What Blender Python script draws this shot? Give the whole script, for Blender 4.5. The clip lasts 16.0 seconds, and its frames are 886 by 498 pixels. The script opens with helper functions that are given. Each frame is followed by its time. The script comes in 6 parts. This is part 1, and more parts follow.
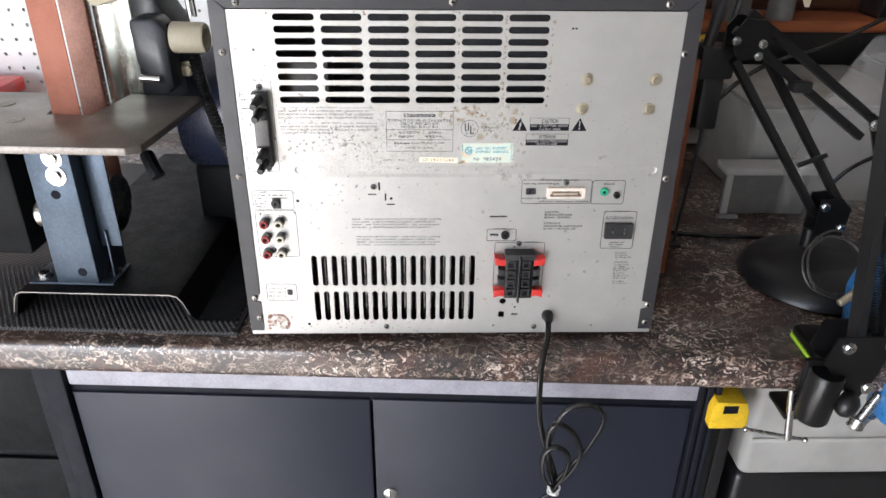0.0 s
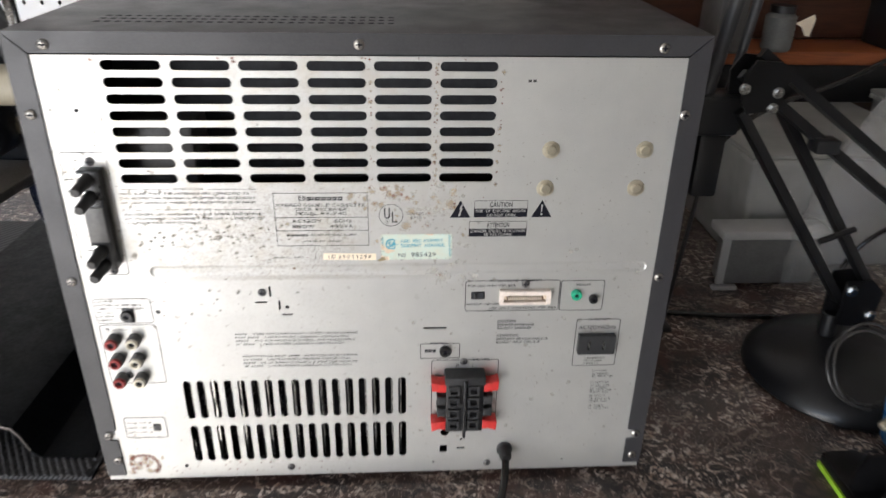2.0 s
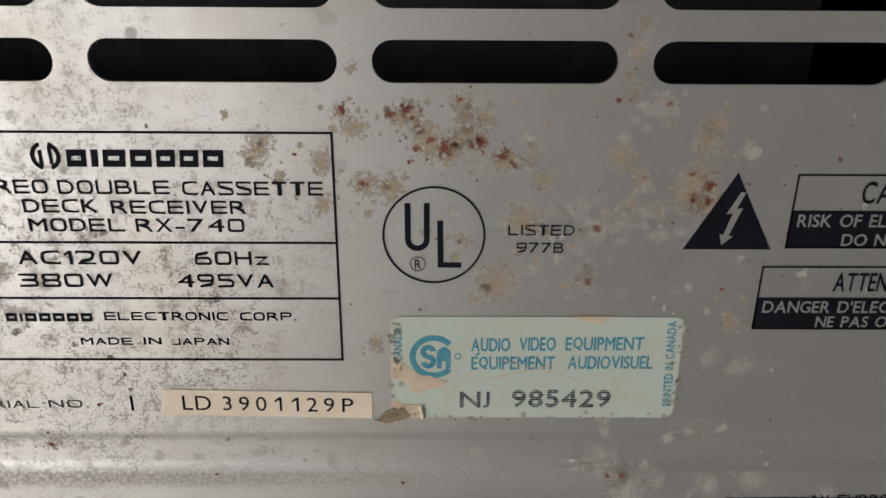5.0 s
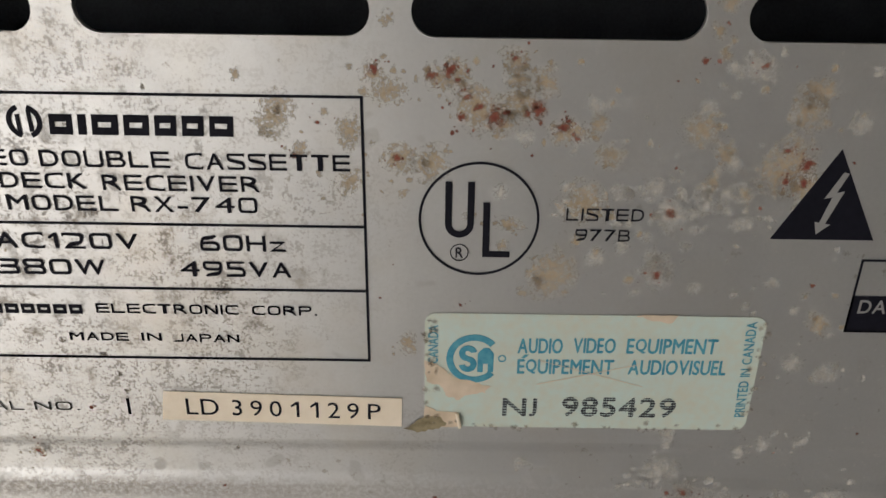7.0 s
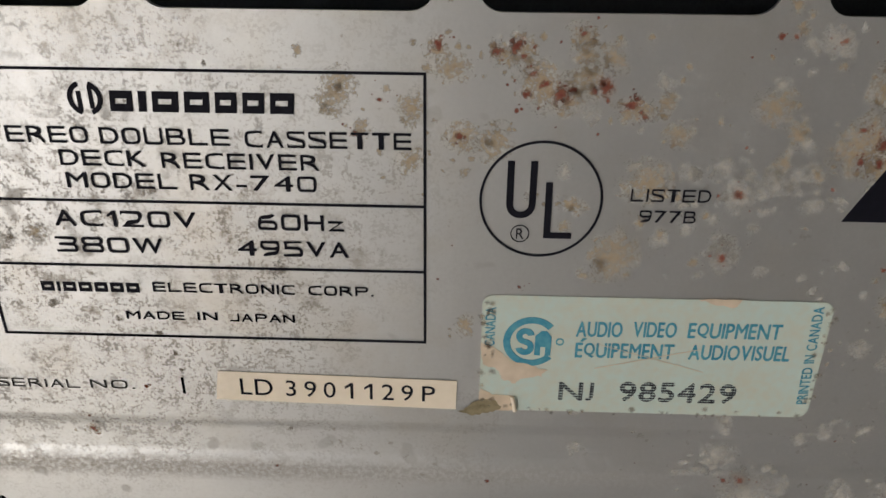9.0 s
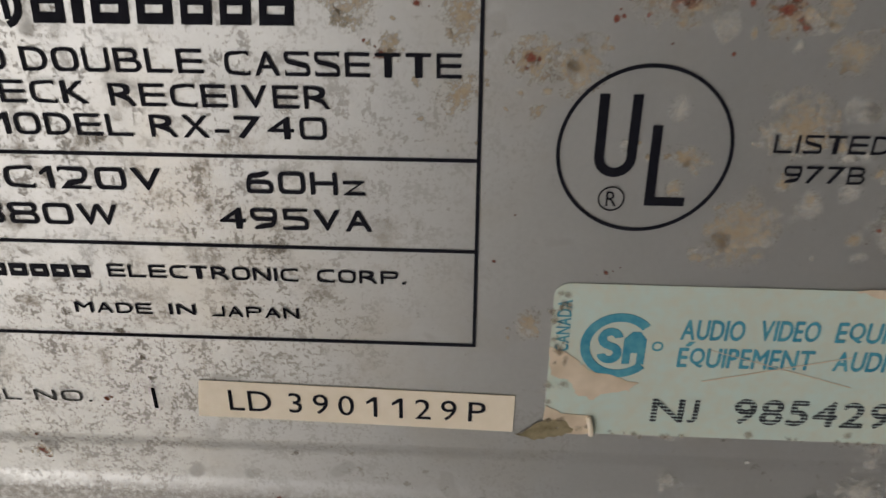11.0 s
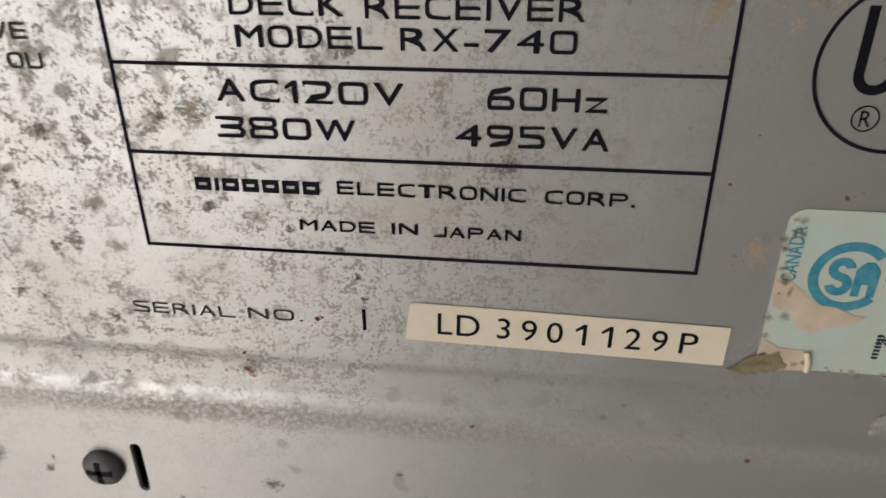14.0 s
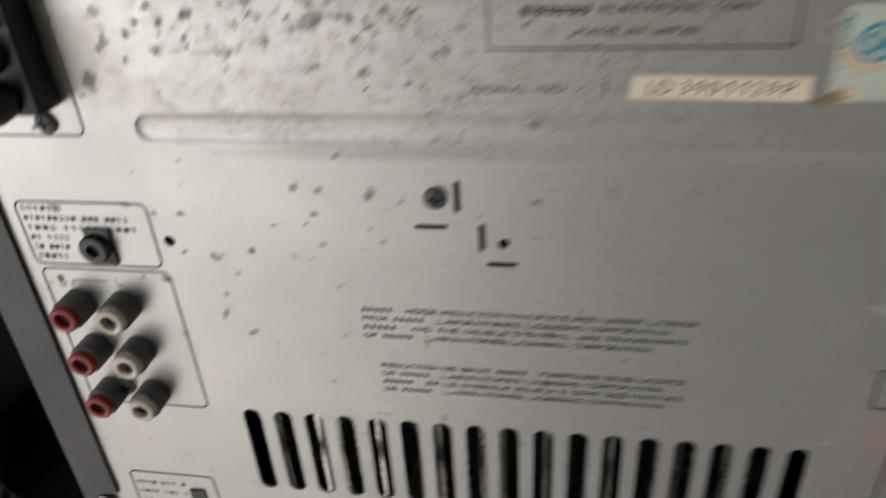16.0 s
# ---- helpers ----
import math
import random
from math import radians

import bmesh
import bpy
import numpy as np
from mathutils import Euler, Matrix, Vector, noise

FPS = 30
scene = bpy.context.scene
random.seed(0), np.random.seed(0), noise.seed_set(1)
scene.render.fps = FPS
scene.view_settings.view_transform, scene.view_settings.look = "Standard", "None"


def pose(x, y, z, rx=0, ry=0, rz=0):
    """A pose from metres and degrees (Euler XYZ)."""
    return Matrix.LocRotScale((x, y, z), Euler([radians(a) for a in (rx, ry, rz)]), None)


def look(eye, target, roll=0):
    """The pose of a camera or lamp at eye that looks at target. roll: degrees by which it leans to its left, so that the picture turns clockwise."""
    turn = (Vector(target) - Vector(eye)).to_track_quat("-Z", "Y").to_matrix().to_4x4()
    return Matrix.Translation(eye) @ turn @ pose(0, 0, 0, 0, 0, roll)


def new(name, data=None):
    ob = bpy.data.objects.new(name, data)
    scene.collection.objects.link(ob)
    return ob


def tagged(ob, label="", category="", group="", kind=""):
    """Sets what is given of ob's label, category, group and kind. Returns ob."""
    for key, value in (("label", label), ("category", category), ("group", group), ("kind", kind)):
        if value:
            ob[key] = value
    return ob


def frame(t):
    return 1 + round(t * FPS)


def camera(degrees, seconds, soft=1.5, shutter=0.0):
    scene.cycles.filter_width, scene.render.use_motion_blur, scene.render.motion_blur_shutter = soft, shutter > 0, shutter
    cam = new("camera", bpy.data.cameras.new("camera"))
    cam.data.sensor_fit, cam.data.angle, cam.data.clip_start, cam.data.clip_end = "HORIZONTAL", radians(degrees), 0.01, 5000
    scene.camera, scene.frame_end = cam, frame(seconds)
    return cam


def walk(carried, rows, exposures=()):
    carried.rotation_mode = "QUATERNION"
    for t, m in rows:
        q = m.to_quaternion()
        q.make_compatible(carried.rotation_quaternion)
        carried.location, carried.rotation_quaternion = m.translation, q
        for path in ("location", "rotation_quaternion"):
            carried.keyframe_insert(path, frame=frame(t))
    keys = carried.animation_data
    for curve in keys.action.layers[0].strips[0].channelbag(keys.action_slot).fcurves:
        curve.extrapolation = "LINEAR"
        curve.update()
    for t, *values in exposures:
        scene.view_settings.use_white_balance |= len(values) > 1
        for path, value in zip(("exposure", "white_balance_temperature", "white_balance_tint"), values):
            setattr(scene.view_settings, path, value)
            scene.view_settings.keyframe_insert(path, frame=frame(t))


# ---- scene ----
cam = camera(62.54, 16.0, shutter=0.3)
PATH = [
    (0, (-0.02529, -0.63719, 1.33458), (0.02265, 1.13082, 0.40086), 0.596),
    (0.5, (-0.04143, -0.63596, 1.34819), (0.02777, 1.14391, 0.43864), 0.577),
    (1, (-0.05494, -0.62559, 1.36564), (0.09120, 1.14531, 0.44772), 1.775),
    (1.5, (-0.04930, -0.58463, 1.35197), (0.15714, 1.18309, 0.43953), 2.441),
    (2, (0.02151, -0.44111, 1.31803), (0.13636, 1.34339, 0.42228), 1.097),
    (2.5, (0.07499, -0.31195, 1.28049), (-0.12884, 1.45586, 0.36763), -2.231),
    (3, (0.05346, -0.22273, 1.24410), (-0.25237, 1.49836, 0.27235), -2.589),
    (3.5, (0.02398, -0.16960, 1.19423), (-0.16037, 1.56281, 0.21200), -1.086),
    (4, (0.01409, -0.14648, 1.17327), (-0.02832, 1.71170, 0.43479), 0.224),
    (4.5, (0.01586, -0.12122, 1.16429), (0.03889, 1.74615, 0.44849), 0.328),
    (7, (0.01025, -0.09032, 1.15622), (0.01337, 1.74902, 0.37085), 0.837),
    (7.5, (0.01013, -0.09127, 1.15424), (0.00940, 1.74517, 0.36211), 0.660),
    (8, (0.00522, -0.08994, 1.15537), (-0.02222, 1.74523, 0.36077), 0.498),
    (8.5, (0.00317, -0.08920, 1.15424), (-0.03639, 1.73501, 0.33527), 0.610),
    (9, (0.00488, -0.08925, 1.15490), (-0.04469, 1.73366, 0.33359), 0.579),
    (9.5, (0.00756, -0.08986, 1.15545), (-0.04189, 1.72233, 0.31074), 0.303),
    (12, (-0.00972, -0.05064, 1.13021), (-0.16169, 1.72428, 0.22105), -0.169),
    (12.5, (-0.01490, -0.05256, 1.12583), (-0.20660, 1.72042, 0.22042), -0.514),
    (13, (-0.01900, -0.05363, 1.13225), (-0.23046, 1.69894, 0.19215), -0.711),
    (13.5, (-0.01675, -0.05915, 1.13018), (-0.21095, 1.71576, 0.22908), 0.000),
    (14, (-0.01770, -0.06958, 1.13757), (-0.24488, 1.69278, 0.21971), -0.320),
    (14.5, (-0.00757, -0.10271, 1.14521), (-0.24260, 1.64990, 0.21081), -0.296),
    (15, (0.01812, -0.17526, 1.16918), (-0.20939, 1.64587, 0.37437), -0.546),
    (15.5, (0.02275, -0.19917, 1.18284), (-0.25142, 1.62576, 0.41185), -2.150),
    (16, (-0.04375, -0.15228, 1.14395), (-0.36717, 1.52949, 0.11096), -3.738),
]
EXPO = [(0.0, 2.15, 6150, 12), (1.5, 2.15, 6150, 12), (2.0, 1.85, 6250, 11), (2.5, 1.38, 6400, 11.5), (3.0, 0.93, 6500, 11.5), (3.5, 0.63, 6550, 11.5), (7.0, 0.68, 6600, 11.5), (9.5, 0.63, 6600, 11.5), (12.0, 0.33, 6550, 11.5), (13.5, 0.48, 6550, 11.5), (14.5, 0.73, 6550, 11.5), (16.0, 0.58, 6500, 11.5)]
walk(cam, [(t, look(eye, target, roll)) for t, eye, target, roll in PATH], EXPO)

# ---- light: a garage door stands open behind and to the left ----
world = bpy.data.worlds.new("sky")
scene.world = world
world.use_nodes = True
wn = world.node_tree
sky = wn.nodes.new("ShaderNodeTexSky")
sky.sky_type, sky.sun_disc = "NISHITA", False
sky.sun_elevation, sky.sun_rotation = radians(46), radians(198)
wn.links.new(sky.outputs[0], wn.nodes["Background"].inputs[0])
wn.nodes["Background"].inputs[1].default_value = 0.12
sun = new("sun", bpy.data.lights.new("sun", "SUN"))
sun.data.energy, sun.data.angle, sun.data.color = 5.0, radians(0.5), (1.0, 0.95, 0.88)
sun.matrix_world = look((-2.5, -6.0, 5.0), (-1.0, -1.5, 0.1))
door_light = new("door_daylight", bpy.data.lights.new("door_daylight", "AREA"))
door_light.data.shape, door_light.data.size, door_light.data.size_y = "RECTANGLE", 2.0, 1.4
door_light.data.energy, door_light.data.color = 16.0, (1.0, 0.97, 0.955)
door_light.matrix_world = look((-1.75, -2.43, 0.72), (-0.8, 0.0, 0.8))

# ---- small tools ----
EYE4 = Matrix.Identity(4)
BENCH = pose(0, -0.0235, 0, 0, 0, -3.0)
AT = {}


def thing(name, m, label, category, group="", kind=""):
    ob = new(name)
    ob.matrix_world = m
    ob.empty_display_size = 0.02
    AT[ob] = m.copy()
    return tagged(ob, label, category, group, kind)


def finish(bm, smooth=35):
    me = bpy.data.meshes.new("m")
    bmesh.ops.recalc_face_normals(bm, faces=bm.faces)
    bm.to_mesh(me)
    bm.free()
    return shade(me, smooth)


def shade(me, smooth=35):
    if smooth:
        me.polygons.foreach_set("use_smooth", [True] * len(me.polygons))
        me.set_sharp_from_angle(angle=radians(smooth))
    return me


def part(name, geo, material, parent=None, label="", m=EYE4, smooth=35, kind=""):
    """Links a bmesh or mesh, built in the frame m, as one object under its parent."""
    me = geo if isinstance(geo, bpy.types.Mesh) else finish(geo, smooth)
    me.name = name
    me.transform((AT[parent].inverted() if parent else EYE4) @ m)
    me.materials.clear()
    me.materials.append(material)
    ob = new(name, me)
    if parent:
        ob.parent = parent
    AT[ob] = AT[parent] if parent else EYE4
    return tagged(ob, label, kind=kind)


def solid(name, geo, material, label, category, m=EYE4, kind="", group="", smooth=35):
    ob = part(name, geo, material, None, label, m, smooth)
    return tagged(ob, label, category, group, kind)


def box(x0, y0, z0, x1, y1, z1, bevel=0.0, seg=2, bm=None):
    own = bmesh.new()
    bmesh.ops.create_cube(own, size=1)
    for v in own.verts:
        v.co = Vector(((x0 + x1) / 2 + v.co.x * (x1 - x0), (y0 + y1) / 2 + v.co.y * (y1 - y0), (z0 + z1) / 2 + v.co.z * (z1 - z0)))
    if bevel:
        bmesh.ops.bevel(own, geom=own.edges[:], offset=bevel, segments=seg, affect="EDGES", profile=0.5)
    return join(bm, own)


def join(bm, own):
    if bm is None:
        return own
    me = bpy.data.meshes.new("t")
    own.to_mesh(me)
    own.free()
    bm.from_mesh(me)
    bpy.data.meshes.remove(me)
    return bm


def turn(profile, seg=32, bm=None, m=EYE4):
    """A lathe round z: profile of (r, z)."""
    own = bmesh.new()
    rings = []
    for r, z in profile:
        rings.append([own.verts.new((r * math.cos(2 * math.pi * k / seg), r * math.sin(2 * math.pi * k / seg), z)) for k in range(seg)] if r > 1e-6 else [own.verts.new((0, 0, z))])
    for a, b in zip(rings, rings[1:]):
        for k in range(seg):
            j = (k + 1) % seg
            if len(a) > 1 and len(b) > 1:
                own.faces.new((a[k], a[j], b[j], b[k]))
            elif len(b) > 1:
                own.faces.new((a[0], b[j], b[k]))
            elif len(a) > 1:
                own.faces.new((a[k], a[j], b[0]))
    bmesh.ops.transform(own, matrix=m, verts=own.verts)
    return join(bm, own)


def aim(p, q):
    """The frame at p whose z runs to q."""
    d = Vector(q) - Vector(p)
    return Matrix.Translation(p) @ d.to_track_quat("Z", "Y").to_matrix().to_4x4()


def rod(p, q, r, seg=16, bm=None, r2=None, bevel=0.0):
    h, r2 = (Vector(q) - Vector(p)).length, r if r2 is None else r2
    prof = [(0, 0), (r - bevel, 0), (r, bevel), (r2, h - bevel), (r2 - bevel, h), (0, h)] if bevel else [(0, 0), (r, 0), (r2, h), (0, h)]
    return turn(prof, seg, bm, aim(p, q))


def smooth_line(points, steps=8):
    pts = [Vector(p) for p in points]
    out = []
    for i in range(len(pts) - 1):
        a, b, c, d = pts[max(i - 1, 0)], pts[i], pts[i + 1], pts[min(i + 2, len(pts) - 1)]
        for k in range(steps):
            t = k / steps
            out.append(0.5 * (2 * b + (c - a) * t + (2 * a - 5 * b + 4 * c - d) * t * t + (3 * b - a - 3 * c + d) * t ** 3))
    return out + [pts[-1]]


def tube(points, r, seg=10, steps=8, bm=None, section=None, ribs=0.0):
    """A sweep along a smooth line; section gives (a, b) offsets in place of a circle."""
    own = bmesh.new()
    line = smooth_line(points, steps) if steps else [Vector(p) for p in points]
    rings, up = [], Vector((0.31, 0.2, 0.93))
    for i, p in enumerate(line):
        d = (line[min(i + 1, len(line) - 1)] - line[max(i - 1, 0)]).normalized()
        a = d.cross(up).normalized()
        b = a.cross(d).normalized()
        up = b
        rr = r * (1 + (ribs if i % 2 else -ribs))
        sec = section or [(rr * math.cos(2 * math.pi * k / seg), rr * math.sin(2 * math.pi * k / seg)) for k in range(seg)]
        rings.append([own.verts.new(p + a * s + b * t) for s, t in sec])
    n = len(rings[0])
    for ra, rb in zip(rings, rings[1:]):
        for k in range(n):
            own.faces.new((ra[k], ra[(k + 1) % n], rb[(k + 1) % n], rb[k]))
    own.faces.new(rings[0])
    own.faces.new(rings[-1][::-1])
    return join(bm, own)


def prism(outline, z0, z1, bm=None, m=EYE4, bevel=0.0):
    own = bmesh.new()
    low = [own.verts.new((x, y, z0)) for x, y in outline]
    high = [own.verts.new((x, y, z1)) for x, y in outline]
    own.faces.new(low[::-1])
    own.faces.new(high)
    for k in range(len(low)):
        j = (k + 1) % len(low)
        own.faces.new((low[k], low[j], high[j], high[k]))
    bmesh.ops.recalc_face_normals(own, faces=own.faces)
    if bevel:
        bmesh.ops.bevel(own, geom=own.edges[:], offset=bevel, segments=2, affect="EDGES", profile=0.5)
    bmesh.ops.transform(own, matrix=m, verts=own.verts)
    return join(bm, own)


def stadium(cx, cz, w, h, n=6):
    """A slot with round ends, lying along its longer side."""
    r, out = min(w, h) / 2, []
    for q, (sx, sz) in enumerate(((1, 1), (-1, 1), (-1, -1), (1, -1))):
        for k in range(n + 1):
            a = math.pi / 2 * (q + k / n)
            out.append((cx + sx * (w / 2 - r) + r * math.cos(a), cz + sz * (h / 2 - r) + r * math.sin(a)))
    return out


def round_rect(x0, z0, x1, z1, r=0.002, n=4):
    out = []
    for q, (x, z) in enumerate(((x1 - r, z1 - r), (x0 + r, z1 - r), (x0 + r, z0 + r), (x1 - r, z0 + r))):
        out += [(x + r * math.cos(math.pi / 2 * (q + k / n)), z + r * math.sin(math.pi / 2 * (q + k / n))) for k in range(n + 1)]
    return out


def disc(cx, cz, r, n=20):
    return [(cx + r * math.cos(2 * math.pi * k / n), cz + r * math.sin(2 * math.pi * k / n)) for k in range(n)]


# Panel plane: x to the right, z up, y = 0, the outside faces -y.
FACE = Matrix(((1, 0, 0, 0), (0, 0, -1, 0), (0, 1, 0, 0), (0, 0, 0, 1)))


def weld(me):
    bm = bmesh.new()
    bm.from_mesh(me)
    bmesh.ops.remove_doubles(bm, verts=bm.verts, dist=1e-6)
    bm.to_mesh(me)
    bm.free()
    return me


def sheet(loops, thick, out=0.0):
    """A flat sheet on the panel plane, with holes: its front lies `out` before the plane."""
    cu = bpy.data.curves.new("c", "CURVE")
    cu.dimensions, cu.fill_mode, cu.extrude = "2D", "BOTH", thick / 2
    for loop in loops:
        sp = cu.splines.new("POLY")
        sp.points.add(len(loop) - 1)
        for p, (x, z) in zip(sp.points, loop):
            p.co = (x, z, 0, 1)
        sp.use_cyclic_u = True
    return weld(to_mesh(cu, FACE @ Matrix.Translation((0, 0, out - thick / 2))))


def to_mesh(cu, m):
    ob = bpy.data.objects.new("c", cu)
    scene.collection.objects.link(ob)
    bpy.context.view_layer.update()
    me = bpy.data.meshes.new_from_object(ob.evaluated_get(bpy.context.evaluated_depsgraph_get()))
    bpy.data.objects.remove(ob)
    bpy.data.curves.remove(cu)
    me.transform(m)
    return me


GLYPHS = {}
WIDTHS = {"I": 0.16, ".": 0.2, ",": 0.2, "'": 0.2, "-": 0.6, "/": 0.7, "M": 1.25, "W": 1.55, "z": 0.9, "J": 0.95, " ": 0.55}


def glyph(ch, wide):
    """One letter of the built-in font at cap height 1, with its left edge at 0: plain, or drawn out to a square-shouldered extended cut."""
    if (ch, wide) not in GLYPHS:
        cu = bpy.data.curves.new("w", "FONT")
        cu.body, cu.size, cu.resolution_u = ch, 1.0, 5
        me = to_mesh(cu, EYE4)
        co = np.empty(len(me.vertices) * 3)
        me.vertices.foreach_get("co", co)
        co = co.reshape(-1, 3)
        if len(co):
            co[:, 0] -= co[:, 0].min()
            low, high = co[:, 1].min(), co[:, 1].max()
            if ch.isalnum() and ch.isascii() and ch != "z":
                co[:, 1] = (co[:, 1] - low) / (high - low)
                co[:, 0] /= high - low
            else:
                co /= 0.72
            natural = co[:, 0].max()
            if ch == "1":
                # a bare stem in this font: give it its flag
                me = bpy.data.meshes.new("w")
                stem, flag = 0.15, 0.30
                me.from_pydata([(flag, 0, 0), (flag + stem, 0, 0), (flag + stem, 1, 0), (flag, 1, 0), (0.0, 0.74, 0), (0.03, 0.62, 0), (flag, 0.80, 0)], [], [(0, 1, 2, 3, 6), (6, 3, 4, 5)])
                co = np.array([tuple(v.co) for v in me.vertices])
                natural = flag + stem
            elif wide:
                target = WIDTHS.get(ch, 1.1)
                if ch in "OCGQ0SU35689J2":
                    # push the shoulders of round letters out towards their corners
                    u, v = 2 * co[:, 0] / natural - 1, 2 * co[:, 1] - 1
                    k = np.sqrt(u * u + v * v) / np.maximum((u ** 4 + v ** 4) ** 0.25, 1e-6)
                    k = 1 + 0.85 * (k - 1)
                    co[:, 0], co[:, 1] = (np.clip(u * k, -1, 1) + 1) / 2 * natural, (np.clip(v * k, -1, 1) + 1) / 2
                if ch in "AVWMNXZKY47/" or target < natural:
                    co[:, 0] *= target / natural
                else:
                    edge = min(0.3, 0.45 * natural)
                    mid = (co[:, 0] - edge) * (target - 2 * edge) / (natural - 2 * edge) + edge
                    co[:, 0] = np.where(co[:, 0] < edge, co[:, 0], np.where(co[:, 0] > natural - edge, co[:, 0] + target - natural, mid))
                natural = target
        else:
            natural = WIDTHS[" "] if wide else 0.4
        me.vertices.foreach_set("co", co.ravel())
        GLYPHS[ch, wide] = (me, natural)
    return GLYPHS[ch, wide]


def lettering(words, x0, x1, z0, z1, out=0.00012, bold=0.0, tilt=0.0, wide=True, cell=0.0):
    """Printed words that fill the box x0..x1, z0..z1 of the panel plane; cell gives each letter the same room."""
    bm = bmesh.new()
    at, right = 0.0, 0.0
    for ch in words:
        me, w = glyph(ch, wide)
        near = me.copy()
        near.transform(Matrix.Translation((at + (max(0.0, cell - 0.3 - w) / 2 if cell else 0.0), 0, 0)))
        bm.from_mesh(near)
        bpy.data.meshes.remove(near)
        right = at + w
        at += cell if cell else w + (0.27 if wide else 0.17)
    me = bpy.data.meshes.new("w")
    bm.to_mesh(me)
    bm.free()
    me.transform(Matrix.Translation((-right / 2, -0.5, 0)))
    me.transform(Matrix.Diagonal(((x1 - x0) / right, z1 - z0, 1, 1)))
    if bold:
        # heavier strokes: the same print again, a hair aside
        bm = bmesh.new()
        for k, (dx, dz) in enumerate(((-bold, 0), (bold, 0), (0, bold), (0, -bold))):
            near = me.copy()
            near.transform(Matrix.Translation((dx, dz, 2e-6 * k)))
            bm.from_mesh(near)
            bpy.data.meshes.remove(near)
        bm.to_mesh(me)
        bm.free()
    me.transform(FACE @ Matrix.Translation(((x0 + x1) / 2, (z0 + z1) / 2, out)) @ Matrix.Rotation(radians(tilt), 4, "Z"))
    return me


# ---- materials ----
def material(name, color, rough=0.5, metal=0.0, dark=None, scale=40.0, fine=400.0, bump=0.0, coat=0.0, spec=0.5, rough_var=0.12, stretch=(1, 1, 1)):
    mt = bpy.data.materials.new(name)
    mt.use_nodes = True
    nt = mt.node_tree
    bs = nt.nodes["Principled BSDF"]
    tc = nt.nodes.new("ShaderNodeTexCoord")
    mp = nt.nodes.new("ShaderNodeMapping")
    mp.inputs["Scale"].default_value = stretch
    nt.links.new(tc.outputs["Object"], mp.inputs[0])
    big, small = nt.nodes.new("ShaderNodeTexNoise"), nt.nodes.new("ShaderNodeTexNoise")
    big.inputs["Scale"].default_value, small.inputs["Scale"].default_value = scale, fine
    big.inputs["Detail"].default_value, small.inputs["Detail"].default_value = 5, 3
    nt.links.new(mp.outputs[0], big.inputs[0])
    nt.links.new(mp.outputs[0], small.inputs[0])
    add = nt.nodes.new("ShaderNodeMath")
    add.operation = "MULTIPLY_ADD"
    add.inputs[1].default_value = 0.45
    nt.links.new(small.outputs[0], add.inputs[0])
    half = nt.nodes.new("ShaderNodeMath")
    half.operation = "MULTIPLY"
    half.inputs[1].default_value = 0.55
    nt.links.new(big.outputs[0], half.inputs[0])
    nt.links.new(half.outputs[0], add.inputs[2])
    ramp = nt.nodes.new("ShaderNodeValToRGB")
    dark = dark or tuple(0.72 * c for c in color)
    ramp.color_ramp.elements[0].position, ramp.color_ramp.elements[1].position = 0.36, 0.62
    ramp.color_ramp.elements[0].color, ramp.color_ramp.elements[1].color = (*dark, 1), (*color, 1)
    nt.links.new(add.outputs[0], ramp.inputs[0])
    nt.links.new(ramp.outputs[0], bs.inputs["Base Color"])
    rm = nt.nodes.new("ShaderNodeMapRange")
    rm.inputs["From Min"].default_value, rm.inputs["From Max"].default_value = 0.3, 0.7
    rm.inputs["To Min"].default_value, rm.inputs["To Max"].default_value = min(1, rough + rough_var), max(0.03, rough - rough_var)
    nt.links.new(add.outputs[0], rm.inputs[0])
    nt.links.new(rm.outputs[0], bs.inputs["Roughness"])
    bs.inputs["Metallic"].default_value, bs.inputs["Coat Weight"].default_value = metal, coat
    bs.inputs["Specular IOR Level"].default_value = spec
    if bump:
        bp = nt.nodes.new("ShaderNodeBump")
        bp.inputs["Strength"].default_value, bp.inputs["Distance"].default_value = 0.5, bump
        nt.links.new(add.outputs[0], bp.inputs["Height"])
        nt.links.new(bp.outputs[0], bs.inputs["Normal"])
    return mt


